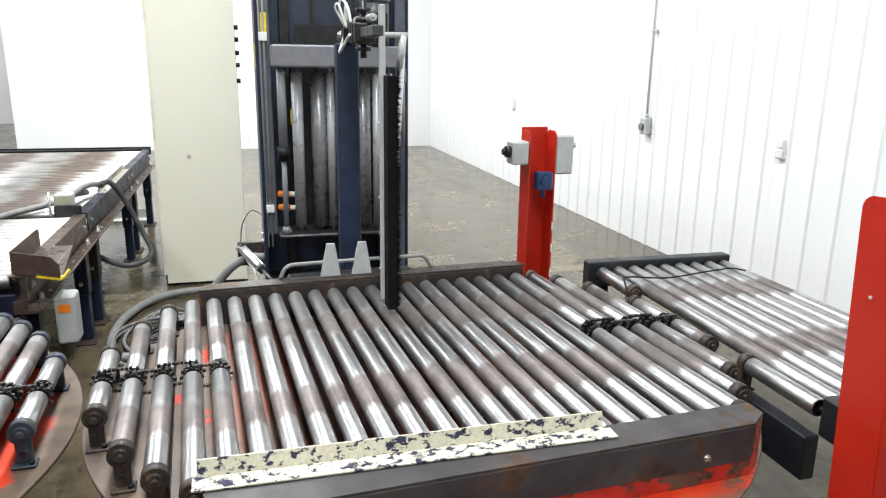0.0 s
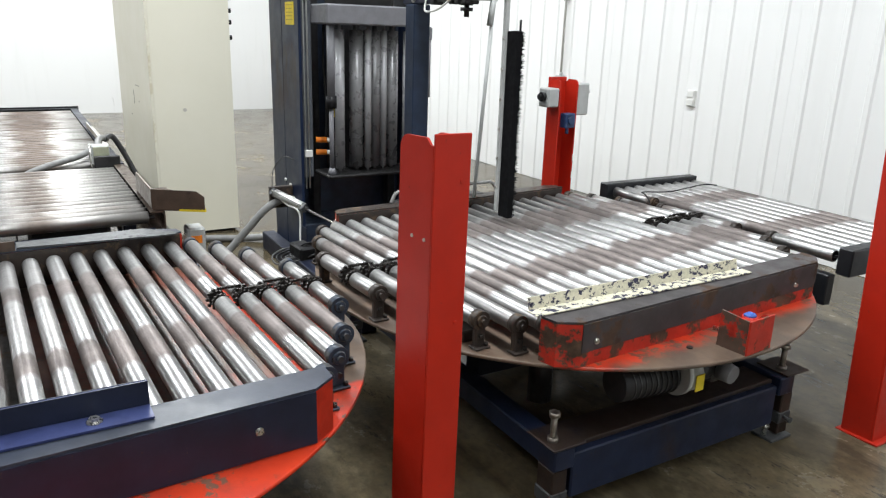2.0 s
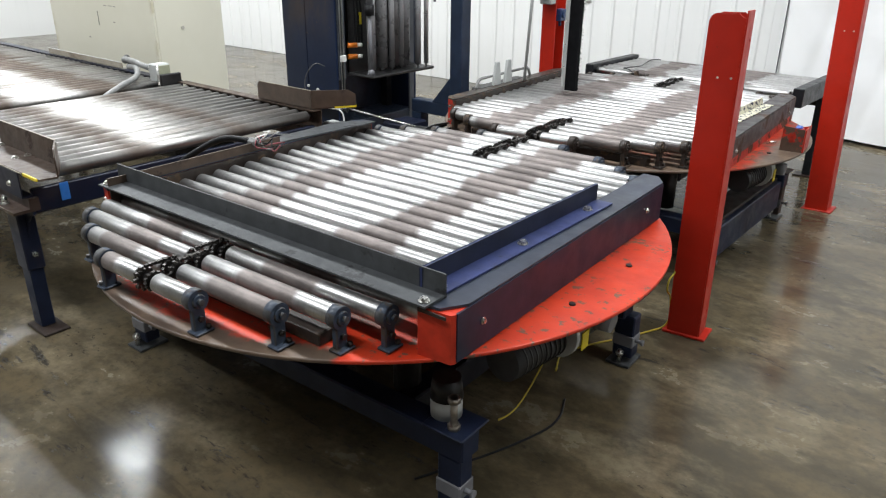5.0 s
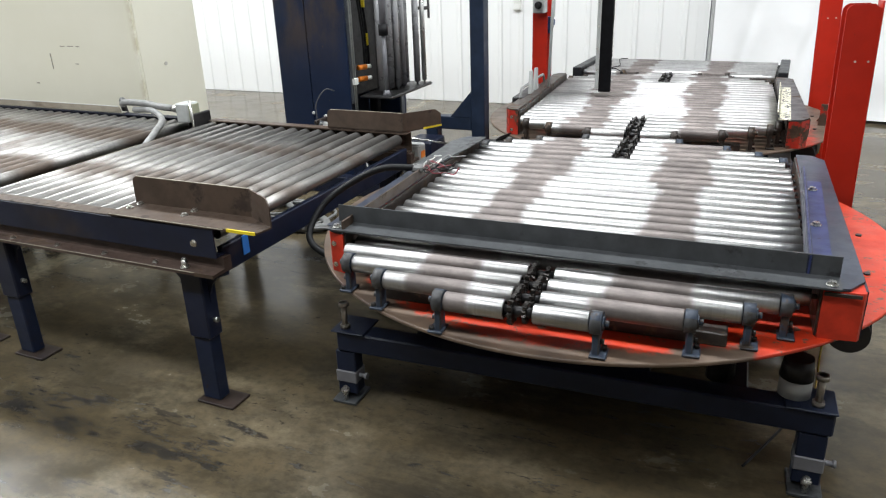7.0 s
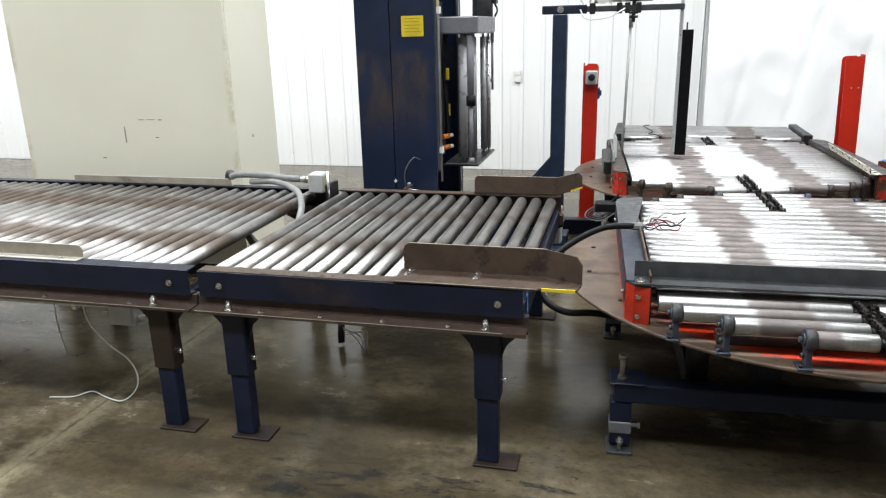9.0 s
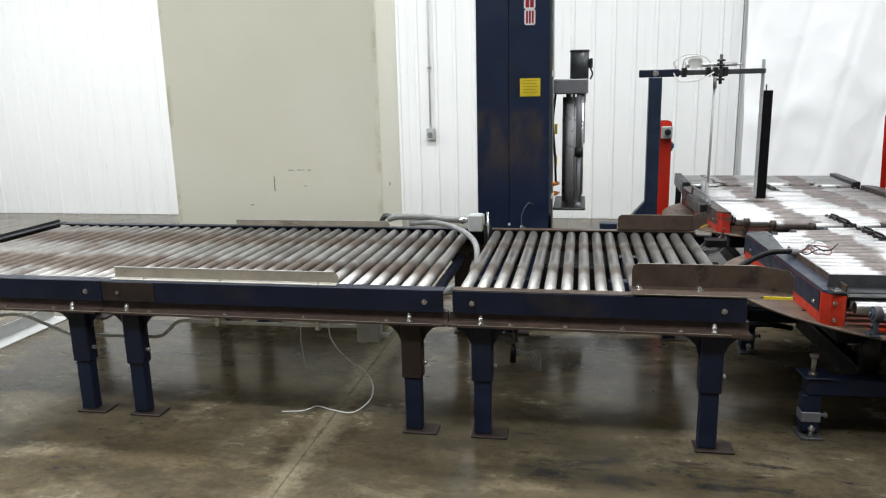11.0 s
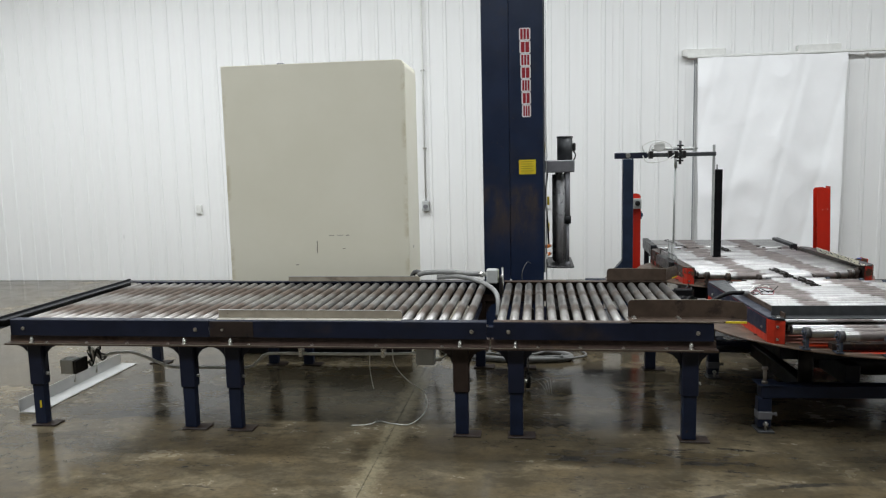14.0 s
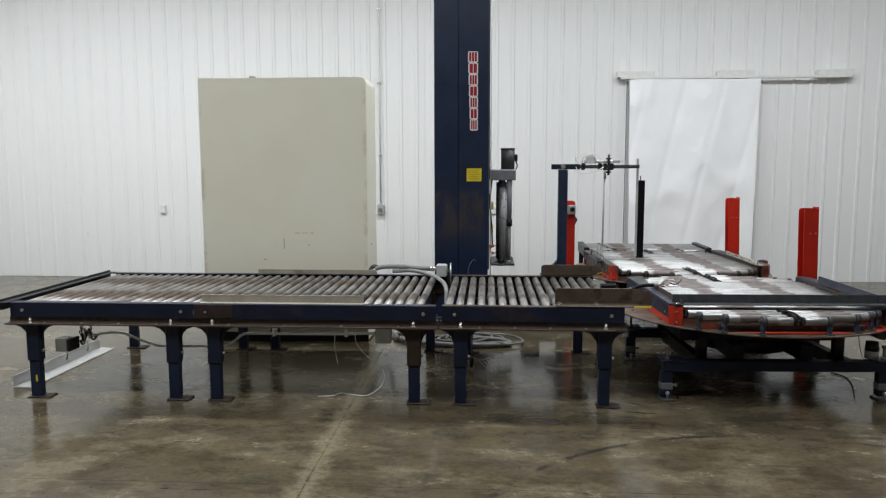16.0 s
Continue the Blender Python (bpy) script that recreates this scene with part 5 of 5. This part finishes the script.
part("cross_beam", fresh(((-1.30, 2.031, 0.0), (-1.20, 2.859, 0.13)), bevel=0.006), "navy", t)
part("tower_block", fresh(((-1.58, 2.12, 0.0), (-1.36, 2.40, 0.42)), bevel=0.01), "navy", t)

# ---- film wiper stand ----
t = thing("wiper_stand", "navy steel stand with a film wiper arm", "wiper stand")
PX, PY = -1.08, 2.46
part("column", fresh(((PX - 0.055, PY - 0.055, 0.131), (PX + 0.055, PY + 0.055, 1.87)), bevel=0.006), "stand_blue", t)
bm = bmesh.new()
prism(bm, [(PX - 0.23, 0.567), (PX - 0.055, 0.567), (PX - 0.055, 0.77)], 1, PY - 0.05, PY + 0.05)
part("gusset", bm, "stand_blue", t)
part("foot_arm", fresh(((PX - 0.45, PY - 0.05, 0.465), (PX - 0.0555, PY + 0.05, 0.566)), bevel=0.006), "stand_blue", t)
part("foot_post", fresh(((PX - 0.45, PY - 0.05, 0.0), (PX - 0.35, PY + 0.05, 0.464)), bevel=0.006), "stand_blue", t)
part("column_foot", fresh(((PX - 0.10, PY - 0.10, 0.0), (PX + 0.10, PY + 0.10, 0.131)), bevel=0.006), "stand_blue", t)
part("top_beam", fresh(((PX - 0.14, PY - 0.03, 1.871), (PX + 0.20, PY + 0.03, 1.935)), bevel=0.006), "slate_dark", t, "dark top beam")
part("top_beam", fresh(((PX + 0.20, PY - 0.022, 1.882), (-0.17, PY + 0.022, 1.925)), bevel=0.005), "guide", t, "dark slim arm")
hexbolt(t, (PX - 0.0, PY - 0.03, 1.905), (0, -1, 0), 0.018)
hexbolt(t, (PX + 0.0, PY + 0.03, 1.905), (0, 1, 0), 0.018)
for x in (-0.84, -0.58, -0.50, -0.64):
    part("clamp", fresh(((x - 0.02, PY - 0.045, 1.865), (x + 0.02, PY + 0.045, 1.945)), bevel=0.006), "dark", t)
for z, x0, x1 in ((1.965, -0.80, -0.40), (1.90, -0.92, -0.66)):
    bm = bmesh.new()
    rod(bm, (x0, PY + 0.02, z), (x1, PY + 0.02, z), 0.016, 14)
    rod(bm, (x0 - 0.03, PY + 0.02, z), (x0, PY + 0.02, z), 0.023, 14)
    rod(bm, (x1, PY + 0.02, z), (x1 + 0.05, PY + 0.02, z), 0.008, 10)
    part("air_cylinder", bm, "alu", t, "small bright air cylinder")
bm = bmesh.new()
rod(bm, (-0.535, PY, 1.80), (-0.535, PY, 2.05), 0.014, 12)
for z in (1.83, 1.86, 1.95, 1.99):
    rod(bm, (-0.535, PY, z), (-0.535, PY, z + 0.018), 0.034, 14)
part("pivot_shaft", bm, "dark", t)
bm = bmesh.new()
tube(bm, [(-0.90, PY - 0.02, 1.93), (-0.93, PY - 0.05, 2.00), (-0.80, PY - 0.06, 2.06), (-0.66, PY - 0.05, 2.02), (-0.62, PY - 0.04, 1.95)], 0.006)
tube(bm, [(-0.93, PY - 0.03, 1.90), (-0.88, PY - 0.06, 1.83), (-0.72, PY - 0.07, 1.84), (-0.60, PY - 0.05, 1.90)], 0.006)
tube(bm, [(-0.86, PY - 0.03, 1.94), (-0.84, PY - 0.08, 2.02), (-0.72, PY - 0.08, 2.03), (-0.70, PY - 0.05, 1.93)], 0.005)
part("air_hose", bm, "white", t, "cream air hoses in loops")
bm = bmesh.new()
rod(bm, (-0.76, PY - 0.045, 1.99), (-0.76, PY - 0.038, 1.99), 0.055, 20)
part("tag_plate", bm, "white", t)
bm = bmesh.new()
rod(bm, (-0.55, 2.64, 1.86), (-0.572, 2.58, 0.80), 0.011, 12)
rod(bm, (-0.55, 2.62, 1.76), (-0.55, 2.64, 1.90), 0.017, 12)
rod(bm, (-0.55, PY, 1.90), (-0.55, 2.66, 1.90), 0.012, 12)
part("brace_rod", bm, "box", t, "slim bright brace rod")
BX, BY = -0.168, 2.50
part("wiper_strip", fresh(((BX - 0.03, BY - 0.036, 0.815), (BX - 0.005, BY - 0.012, 2.0)), bevel=0.003), "box", t, "pale grey holder strip")
for z in (0.95, 1.1, 1.25, 1.4, 1.55, 1.7):
    hexbolt(t, (BX - 0.017, BY - 0.036, z), (0, -1, 0), 0.006, 0.004)
bm = bmesh.new()
prism(bm, [(BX - 0.0045, BY - 0.022), (BX + 0.076, BY - 0.022), (BX + 0.076, BY + 0.012), (BX - 0.0045, BY + 0.012)], 2, 0.795, 1.735)
brush = part("wiper_bar", bm, "bristle", t, "black padded wiper bar")
bm = bmesh.new()
rng = random.Random(5)
for k in range(2600):
    z = 0.80 + 0.93 * rng.random()
    x = BX + 0.076 * rng.random()
    length = 0.012 + 0.018 * rng.random()
    dz, dx = rng.uniform(-0.006, 0.006), rng.uniform(-0.006, 0.006)
    a = bm.verts.new((x, BY + 0.010, z))
    b = bm.verts.new((x + 0.002, BY + 0.010, z + 0.002))
    d = bm.verts.new((x + dx, BY + 0.012 + length, z + dz))
    e = bm.verts.new((x + 0.002, BY + 0.011, z - 0.002))
    bm.faces.new((a, b, d))
    bm.faces.new((b, e, d))
    bm.faces.new((e, a, d))
tagged(part("bristles", bm, "bristle", brush, "black brush bristles"), kind="stuff")
bm = bmesh.new()
rod(bm, (BX + 0.03, BY + 0.03, 1.735), (BX + 0.03, BY + 0.03, 1.79), 0.006, 8)
rod(bm, (BX + 0.0, BY, 1.728), (BX + 0.075, BY, 1.728), 0.010, 10)
part("top_pin", bm, "dark", brush)

# ---- small things and cables ----
t = thing("air_cylinder", "bright pneumatic cylinder in front of the mast foot", "air cylinder")
P, Q = Vector((-2.17, 1.885, 0.560)), Vector((-1.86, 2.000, 0.505))
bm = bmesh.new()
rod(bm, P, Q, 0.026, 18)
for w in (-1, 1):
    rod(bm, P + Vector((0.008 * w, -0.02 * w, 0.022)), Q + Vector((0.008 * w, -0.02 * w, 0.022)), 0.005, 8)
part("barrel", bm, "alu", t)
for k in (0.0, 1.0):
    bm = bmesh.new()
    c0 = P.lerp(Q, k)
    rod(bm, c0 - (Q - P) * 0.045, c0 + (Q - P) * 0.045, 0.036, 4, None, False)
    part("end_cap", bm, "guide", t)
bm = bmesh.new()
rod(bm, Q, Q + (Q - P) * 2.1, 0.008, 10)
part("piston_rod", bm, "zinc", t)
part("mount_plate", fresh(((-2.22, 1.86, 0.44), (-2.185, 2.033, 0.60)), bevel=0.004), "cap", t)
bm = bmesh.new()
tube(bm, [(-2.12, 1.90, 0.54), (-2.02, 1.93, 0.50), (-1.90, 1.96, 0.49), (-1.86, 1.97, 0.44), (-1.84, 1.96, 0.30), (-1.82, 1.955, 0.16)], 0.007, 6)
part("air_line", bm, "white_cable", t, "pale air line")
bm = bmesh.new()
tube(bm, [(-2.20, 1.88, 0.58), (-2.21, 1.90, 0.72), (-2.16, 1.96, 0.82), (-2.12, 2.03, 0.80)], 0.004, 6)
part("whip_wire", bm, "hose_dark", t)

t = thing("corner_wiring", "tangle of thin wires at the corner of the turntable", "cable", T2)
for k in range(6):
    bm = bmesh.new()
    a = 0.018 * k
    tube(bm, [(-0.84, -0.76, 0.635), (-0.90, -0.86 - a, 0.60 + 0.3 * a), (-1.05 + a, -0.98, 0.57 - 0.4 * a), (-1.08 + a, -1.06 + a, 0.53), (-0.98, -1.07 + a, 0.51 + 0.5 * a), (-0.88 - a, -0.98, 0.55), (-0.84, -0.86, 0.60 - 0.3 * a), (-0.82 + 0.4 * a, -0.76, 0.632)], 0.005, 6)
    part("wire", bm, ("hose_dark", "black", "black", "hose_dark")[k % 4], t)

part("connector_block", fresh(((-1.02, -0.99, 0.545), (-0.86, -0.90, 0.615)), bevel=0.01), "black", t, "black plug block")

t = thing("floor_hoses", "loose coil of grey hoses on the concrete floor", "hose")
bm = bmesh.new()
tube(bm, [(-2.75, 2.15, 0.06), (-2.9, 1.86, 0.031), (-3.02, 1.50, 0.031), (-2.85, 1.22, 0.031), (-2.45, 1.07, 0.031), (-2.0, 1.06, 0.031), (-1.75, 1.15, 0.031), (-1.85, 1.30, 0.031), (-2.2, 1.42, 0.04), (-2.27, 1.56, 0.13), (-2.22, 1.70, 0.30), (-2.18, 1.82, 0.44), (-2.17, 1.93, 0.50), (-2.16, 2.034, 0.50)], 0.028, 12)
part("thick_hose", bm, "hose", t)
for k in range(4):
    bm = bmesh.new()
    cx, cy, r = -2.36 + 0.12 * k, 1.40 - 0.03 * k, 0.26 + 0.05 * k
    tube(bm, [(cx + (r + 0.05 * math.sin(a * 2.1 + k)) * math.cos(a + k), cy + r * 0.6 * math.sin(a + k), 0.012 + 0.012 * (k % 2) + 0.004 * a) for a in (i * 0.7 for i in range(10 + k))], 0.011, 8, 5)
    part("thin_hose", bm, "hose", t)
bm = bmesh.new()
tube(bm, [(-3.09, 0.885, 0.872), (-3.18, 0.95, 0.872), (-3.24, 1.03, 0.73), (-3.24, 1.13, 0.49), (-3.18, 1.20, 0.32), (-3.06, 1.13, 0.27), (-3.0, 1.0, 0.275), (-2.95, 0.8, 0.40), (-2.9, 0.6, 0.565)], 0.021, 10)
part("looped_hose", bm, "hose_dark", t, "dark grey hose looped over the conveyor rail")

t = thing("rail_junction_box", "grey junction box on the conveyor rail with a conduit", "junction box")
bm = fresh(((-2.50, 0.735, 0.802), (-2.40, 0.845, 0.925)), bevel=0.008)
part("housing", bm, "box", t)
part("lid", fresh(((-2.399, 0.742, 0.812), (-2.393, 0.838, 0.917)), bevel=0.002), "lid", t, "olive lid")
part("bracket", fresh(((-2.40 + 0.012, 0.74, 0.70), (-2.36, 0.90, 0.86)), bevel=0.006), "dark", t)
bm = bmesh.new()
tube(bm, [(-3.13, 0.90, 0.86), (-3.05, 0.86, 0.885), (-2.85, 0.82, 0.895), (-2.70, 0.80, 0.885), (-2.57, 0.79, 0.88)], 0.022, 10)
part("flexible_conduit", bm, "hose", t)
bm = bmesh.new()
rod(bm, (-2.60, 0.79, 0.88), (-2.50, 0.79, 0.88), 0.019, 12)
rod(bm, (-2.56, 0.79, 0.88), (-2.53, 0.79, 0.88), 0.027, 6)
part("conduit_fitting", bm, "zinc", t)
bm = bmesh.new()
tube(bm, [(-2.95, 0.83, 0.845), (-2.75, 0.78, 0.86), (-2.55, 0.66, 0.835), (-2.42, 0.45, 0.80), (-2.375, 0.30, 0.74), (-2.373, 0.20, 0.62)], 0.020, 10)
part("cable_sleeve", bm, "hose", t)
bm = bmesh.new()
rod(bm, (-2.355, 0.72, 0.70), (-2.355, 0.72, 0.95), 0.008, 8)
part("sensor_pin", bm, "zinc", t)

t = thing("under_rail_box", "grey junction box hung under the conveyor rail", "junction box")
part("housing", fresh(((-2.895, -0.74, 0.475), (-2.765, -0.66, 0.604)), bevel=0.008), "box", t)
part("lid", fresh(((-2.89, -0.746, 0.48), (-2.77, -0.7405, 0.599)), bevel=0.002), "box", t)
part("hanger", fresh(((-2.84, -0.72, 0.604), (-2.81, -0.68, 0.623))), "zinc", t)
bm = bmesh.new()
rod(bm, (-2.765, -0.70, 0.51), (-2.72, -0.70, 0.51), 0.014, 10)
part("cable_gland", bm, "white", t)
bm = bmesh.new()
tube(bm, [(-2.895, -0.665, 0.545), (-3.1, -0.66, 0.535), (-3.6, -0.65, 0.527), (-3.9, -0.63, 0.522), (-4.03, -0.61, 0.508), (-4.11, -0.60, 0.446), (-4.18, -0.60, 0.406), (-4.40, -0.60, 0.400), (-4.70, -0.60, 0.398), (-4.80, -0.60, 0.405), (-4.98, -0.60, 0.472), (-5.07, -0.60, 0.503), (-5.16, -0.60, 0.509), (-5.26, -0.60, 0.498), (-5.30, -0.60, 0.485)], 0.011, 8, 5)
# pale colour also carries the conduit's glint
part("conduit", bm, "white_cable", t, "pale thin conduit")
for x in (-3.145, -3.75):
    part("strap", fresh(((x - 0.012, -0.675, 0.51), (x + 0.012, -0.60, 0.622))), "zinc", t)
bm = bmesh.new()
tube(bm, [(-3.232, -0.70, 0.56), (-3.235, -0.70, 0.45), (-3.222, -0.70, 0.34), (-3.21, -0.70, 0.29)], 0.0036)
part("loose_cable", bm, "white_cable", t, "white cut cable end")
bm = bmesh.new()
tube(bm, [(-2.73, -0.70, 0.51), (-2.70, -0.69, 0.53), (-2.66, -0.68, 0.58)], 0.006)
tube(bm, [(-3.07, -0.70, 0.60), (-3.055, -0.70, 0.47), (-2.97, -0.70, 0.36), (-2.86, -0.70, 0.28), (-2.83, -0.69, 0.19), (-2.865, -0.68, 0.10), (-2.97, -0.66, 0.02), (-3.1, -0.62, 0.007), (-3.21, -0.58, 0.007), (-3.27, -0.65, 0.007), (-3.39, -0.68, 0.007)], 0.0036)
part("loose_cable", bm, "white_cable", t, "white loose cable lying on the floor")

t = thing("floor_angle", "long pale aluminium angle lying on the floor", "metal angle")
bm = bmesh.new()
prism(bm, [(-0.085, 0.0), (0.085, 0.0), (0.085, 0.006), (-0.078, 0.006), (-0.082, 0.10), (-0.088, 0.10)], 1, -0.70, 0.70)
part("angle", bm, "bright_alu", t)
t.matrix_basis = pose(-6.01, 0.14, 0, 0, 0, -0.3)
t = thing("loose_junction_box", "grey junction box hanging by its wires", "junction box")
# white on the grey box stands in for light from the front
part("housing", fresh(((-5.585, -0.745, 0.372), (-5.485, -0.645, 0.482)), bevel=0.006), "white", t)
part("back_plate", fresh(((-5.483, -0.745, 0.375), (-5.455, -0.60, 0.475)), bevel=0.003), "dark", t)
rng = random.Random(8)
for k in range(8):
    bm = bmesh.new()
    tube(bm, [(-5.445, -0.62 + 0.01 * k, 0.44), (-5.41 + rng.uniform(-0.02, 0.03), -0.60, 0.40 + 0.012 * k), (-5.40 + rng.uniform(-0.04, 0.05), -0.60 + rng.uniform(-0.04, 0.04), 0.50 + rng.uniform(0, 0.06)), (-5.34, -0.60, 0.47 + rng.uniform(-0.03, 0.03)), (-5.29, -0.60, 0.485)], 0.005, 6, 5)
    part("wire", bm, ("black", "hose_dark", "white_cable")[k % 3], t)
bm = bmesh.new()
tube(bm, [(-5.43, -0.60, 0.47), (-5.43, -0.60, 0.55), (-5.385, -0.60, 0.585), (-5.345, -0.60, 0.545), (-5.37, -0.60, 0.49)], 0.006, 8, 6)
part("wire_loop", bm, "black", t, "black wire loop")
bm = bmesh.new()
tube(bm, [(-5.385, -0.60, 0.585), (-5.39, -0.60, 0.605), (-5.40, -0.61, 0.624)], 0.004, 6)
part("hanging_wire", bm, "black", t)
for x0, z0 in ((-5.575, 0.352), (-5.39, 0.43)):
    bm = bmesh.new()
    tube(bm, [(x0, -0.60, z0), (x0 + 0.012, -0.605, z0 - 0.03), (x0 + 0.004, -0.60, z0 - 0.065)], 0.004, 6)
    rod(bm, (x0 + 0.004, -0.60, z0 - 0.06), (x0, -0.60, z0 - 0.085), 0.008, 8)
    part("wire_nut", bm, "white_cable", t)

t = thing("turntable_wiring", "black cable with loose maroon wires at the turntable", "cable")
bm = bmesh.new()
tube(bm, [(-0.52, -0.12, 0.44), (-0.66, -0.20, 0.485), (-0.80, -0.24, 0.50), (-0.905, -0.20, 0.56), (-0.90, -0.08, 0.665), (-0.80, 0.0, 0.755), (-0.64, 0.05, 0.835), (-0.48, 0.10, 0.84)], 0.016, 10)
part("black_sleeve", bm, "black", t)
part("connector", fresh(((-0.515, 0.080, 0.82), (-0.445, 0.122, 0.855)), bevel=0.01), "hose", t)
rng = random.Random(3)
for k in range(9):
    bm = bmesh.new()
    p = Vector((-0.45, 0.10, 0.84))
    pts = [p]
    for j in range(5):
        p = p + Vector((rng.uniform(0.0, 0.055), rng.uniform(-0.05, 0.045), rng.uniform(-0.03, 0.035)))
        p.z = max(0.83, min(0.90, p.z))
        pts.append(p)
    tube(bm, pts, 0.0032, 6, 5)
    part("wire", bm, ("maroon", "white_cable", "black", "hose")[k % 4], t)

t = thing("post_cable", "thin yellow cable on the floor by the post", "cable")
bm = bmesh.new()
tube(bm, [(1.05, 0.47, 0.006), (1.0, 0.61, 0.006), (1.06, 0.78, 0.006), (1.15, 0.937, 0.006), (1.21, 1.068, 0.006), (1.243, 1.15, 0.008), (1.263, 1.163, 0.06), (1.262, 1.15, 0.14), (1.262, 1.13, 0.19), (1.262, 1.085, 0.235), (1.262, 1.09, 0.285), (1.265, 1.142, 0.31), (1.268, 1.155, 0.36), (1.275, 1.16, 0.45)], 0.0042)
part("yellow_sheath", bm, "yellow_cable", t)

t = thing("motor_cable", "thin yellow cable hanging from the gear motor", "cable")
bm = bmesh.new()
tube(bm, [(1.27, 0.02, 0.50), (1.27, 0.0, 0.40), (1.26, -0.06, 0.31), (1.255, -0.14, 0.25), (1.25, -0.20, 0.235), (1.245, -0.25, 0.240)], 0.0032, 6)
part("yellow_sheath", bm, "yellow_cable", t)

t = thing("floor_cable", "thin black cable on the floor beside the turntable", "cable")
bm = bmesh.new()
tube(bm, [(1.19, 0.31, 0.006), (1.235, 0.20, 0.006), (1.24, 0.09, 0.006), (1.20, -0.06, 0.006), (1.145, -0.21, 0.006), (1.04, -0.45, 0.006)], 0.005, 6)
part("black_sheath", bm, "black", t)

t = thing("end_switch_box", "pale grey box with orange label below the conveyor end", "junction box")
part("housing", fresh(((-1.04, 1.03, 0.45), (-0.92, 1.12, 0.69)), bevel=0.01), "box", t)
part("label_plate", fresh(((-0.9195, 1.045, 0.61), (-0.917, 1.10, 0.65))), "orange", t, "orange label")
part("hanger", fresh(((-1.01, 0.90, 0.625), (-0.95, 1.03, 0.655))), "zinc", t)

t = thing("hanging_sensor", "small black sensor with cut wires hanging to the floor", "sensor")
bm = bmesh.new()
tube(bm, [(-2.11, 0.24, 0.625), (-2.115, 0.24, 0.45), (-2.13, 0.24, 0.28), (-2.13, 0.24, 0.12)], 0.006, 8)
part("lead", bm, "hose_dark", t)
bm = bmesh.new()
rod(bm, (-2.13, 0.24, 0.13), (-2.135, 0.235, 0.02), 0.020, 12)
rod(bm, (-2.13, 0.24, 0.13), (-2.13, 0.24, 0.15), 0.012, 10)
part("body", bm, "black", t)
bm = bmesh.new()
for k in range(4):
    tube(bm, [(-2.13, 0.235, 0.12 - 0.02 * k), (-2.08 + 0.02 * k, 0.22, 0.10), (-2.02 + 0.02 * k, 0.21, 0.05 + 0.02 * k), (-1.99 + 0.015 * k, 0.20 - 0.02 * k, 0.004)], 0.003, 6, 5)
part("wires", bm, "hose", t)
part("hanger", fresh(((-2.14, 0.21, 0.60), (-2.08, 0.27, 0.683))), "dark", t)

# ---- ribbed wall panels ----
RIB, PANEL = 0.267, 0.267 * 4


def panel_mesh(h):
    bm = bmesh.new()
    pts = [(0.001, -0.012)]
    for k in range(4):
        c = RIB * (k + 0.5)
        pts += [(c - 0.033, -0.012), (c - 0.019, -0.026), (c + 0.019, -0.026), (c + 0.033, -0.012)]
    pts += [(PANEL - 0.001, -0.012)]
    lo = [bm.verts.new((x, y, 0.004)) for x, y in pts]
    hi = [bm.verts.new((x, y, h)) for x, y in pts]
    for i in range(len(pts) - 1):
        bm.faces.new((lo[i], lo[i + 1], hi[i + 1], hi[i]))
    for a, b in ((0, 1), (-1, -1)):
        x = pts[a][0]
        p, q = bm.verts.new((x, -0.0005, 0.004)), bm.verts.new((x, -0.0005, h))
        bm.faces.new((lo[a], hi[a], q, p) if a == 0 else (lo[a], p, q, hi[a]))
    return mesh_of("panel", bm, "wall")


PANEL_MESH = panel_mesh(TOP - 0.01)
for k in range(20):
    part("panel", PANEL_MESH, None, wall_n, m=pose(WEST + 0.04 + PANEL * k, NORTH, 0))
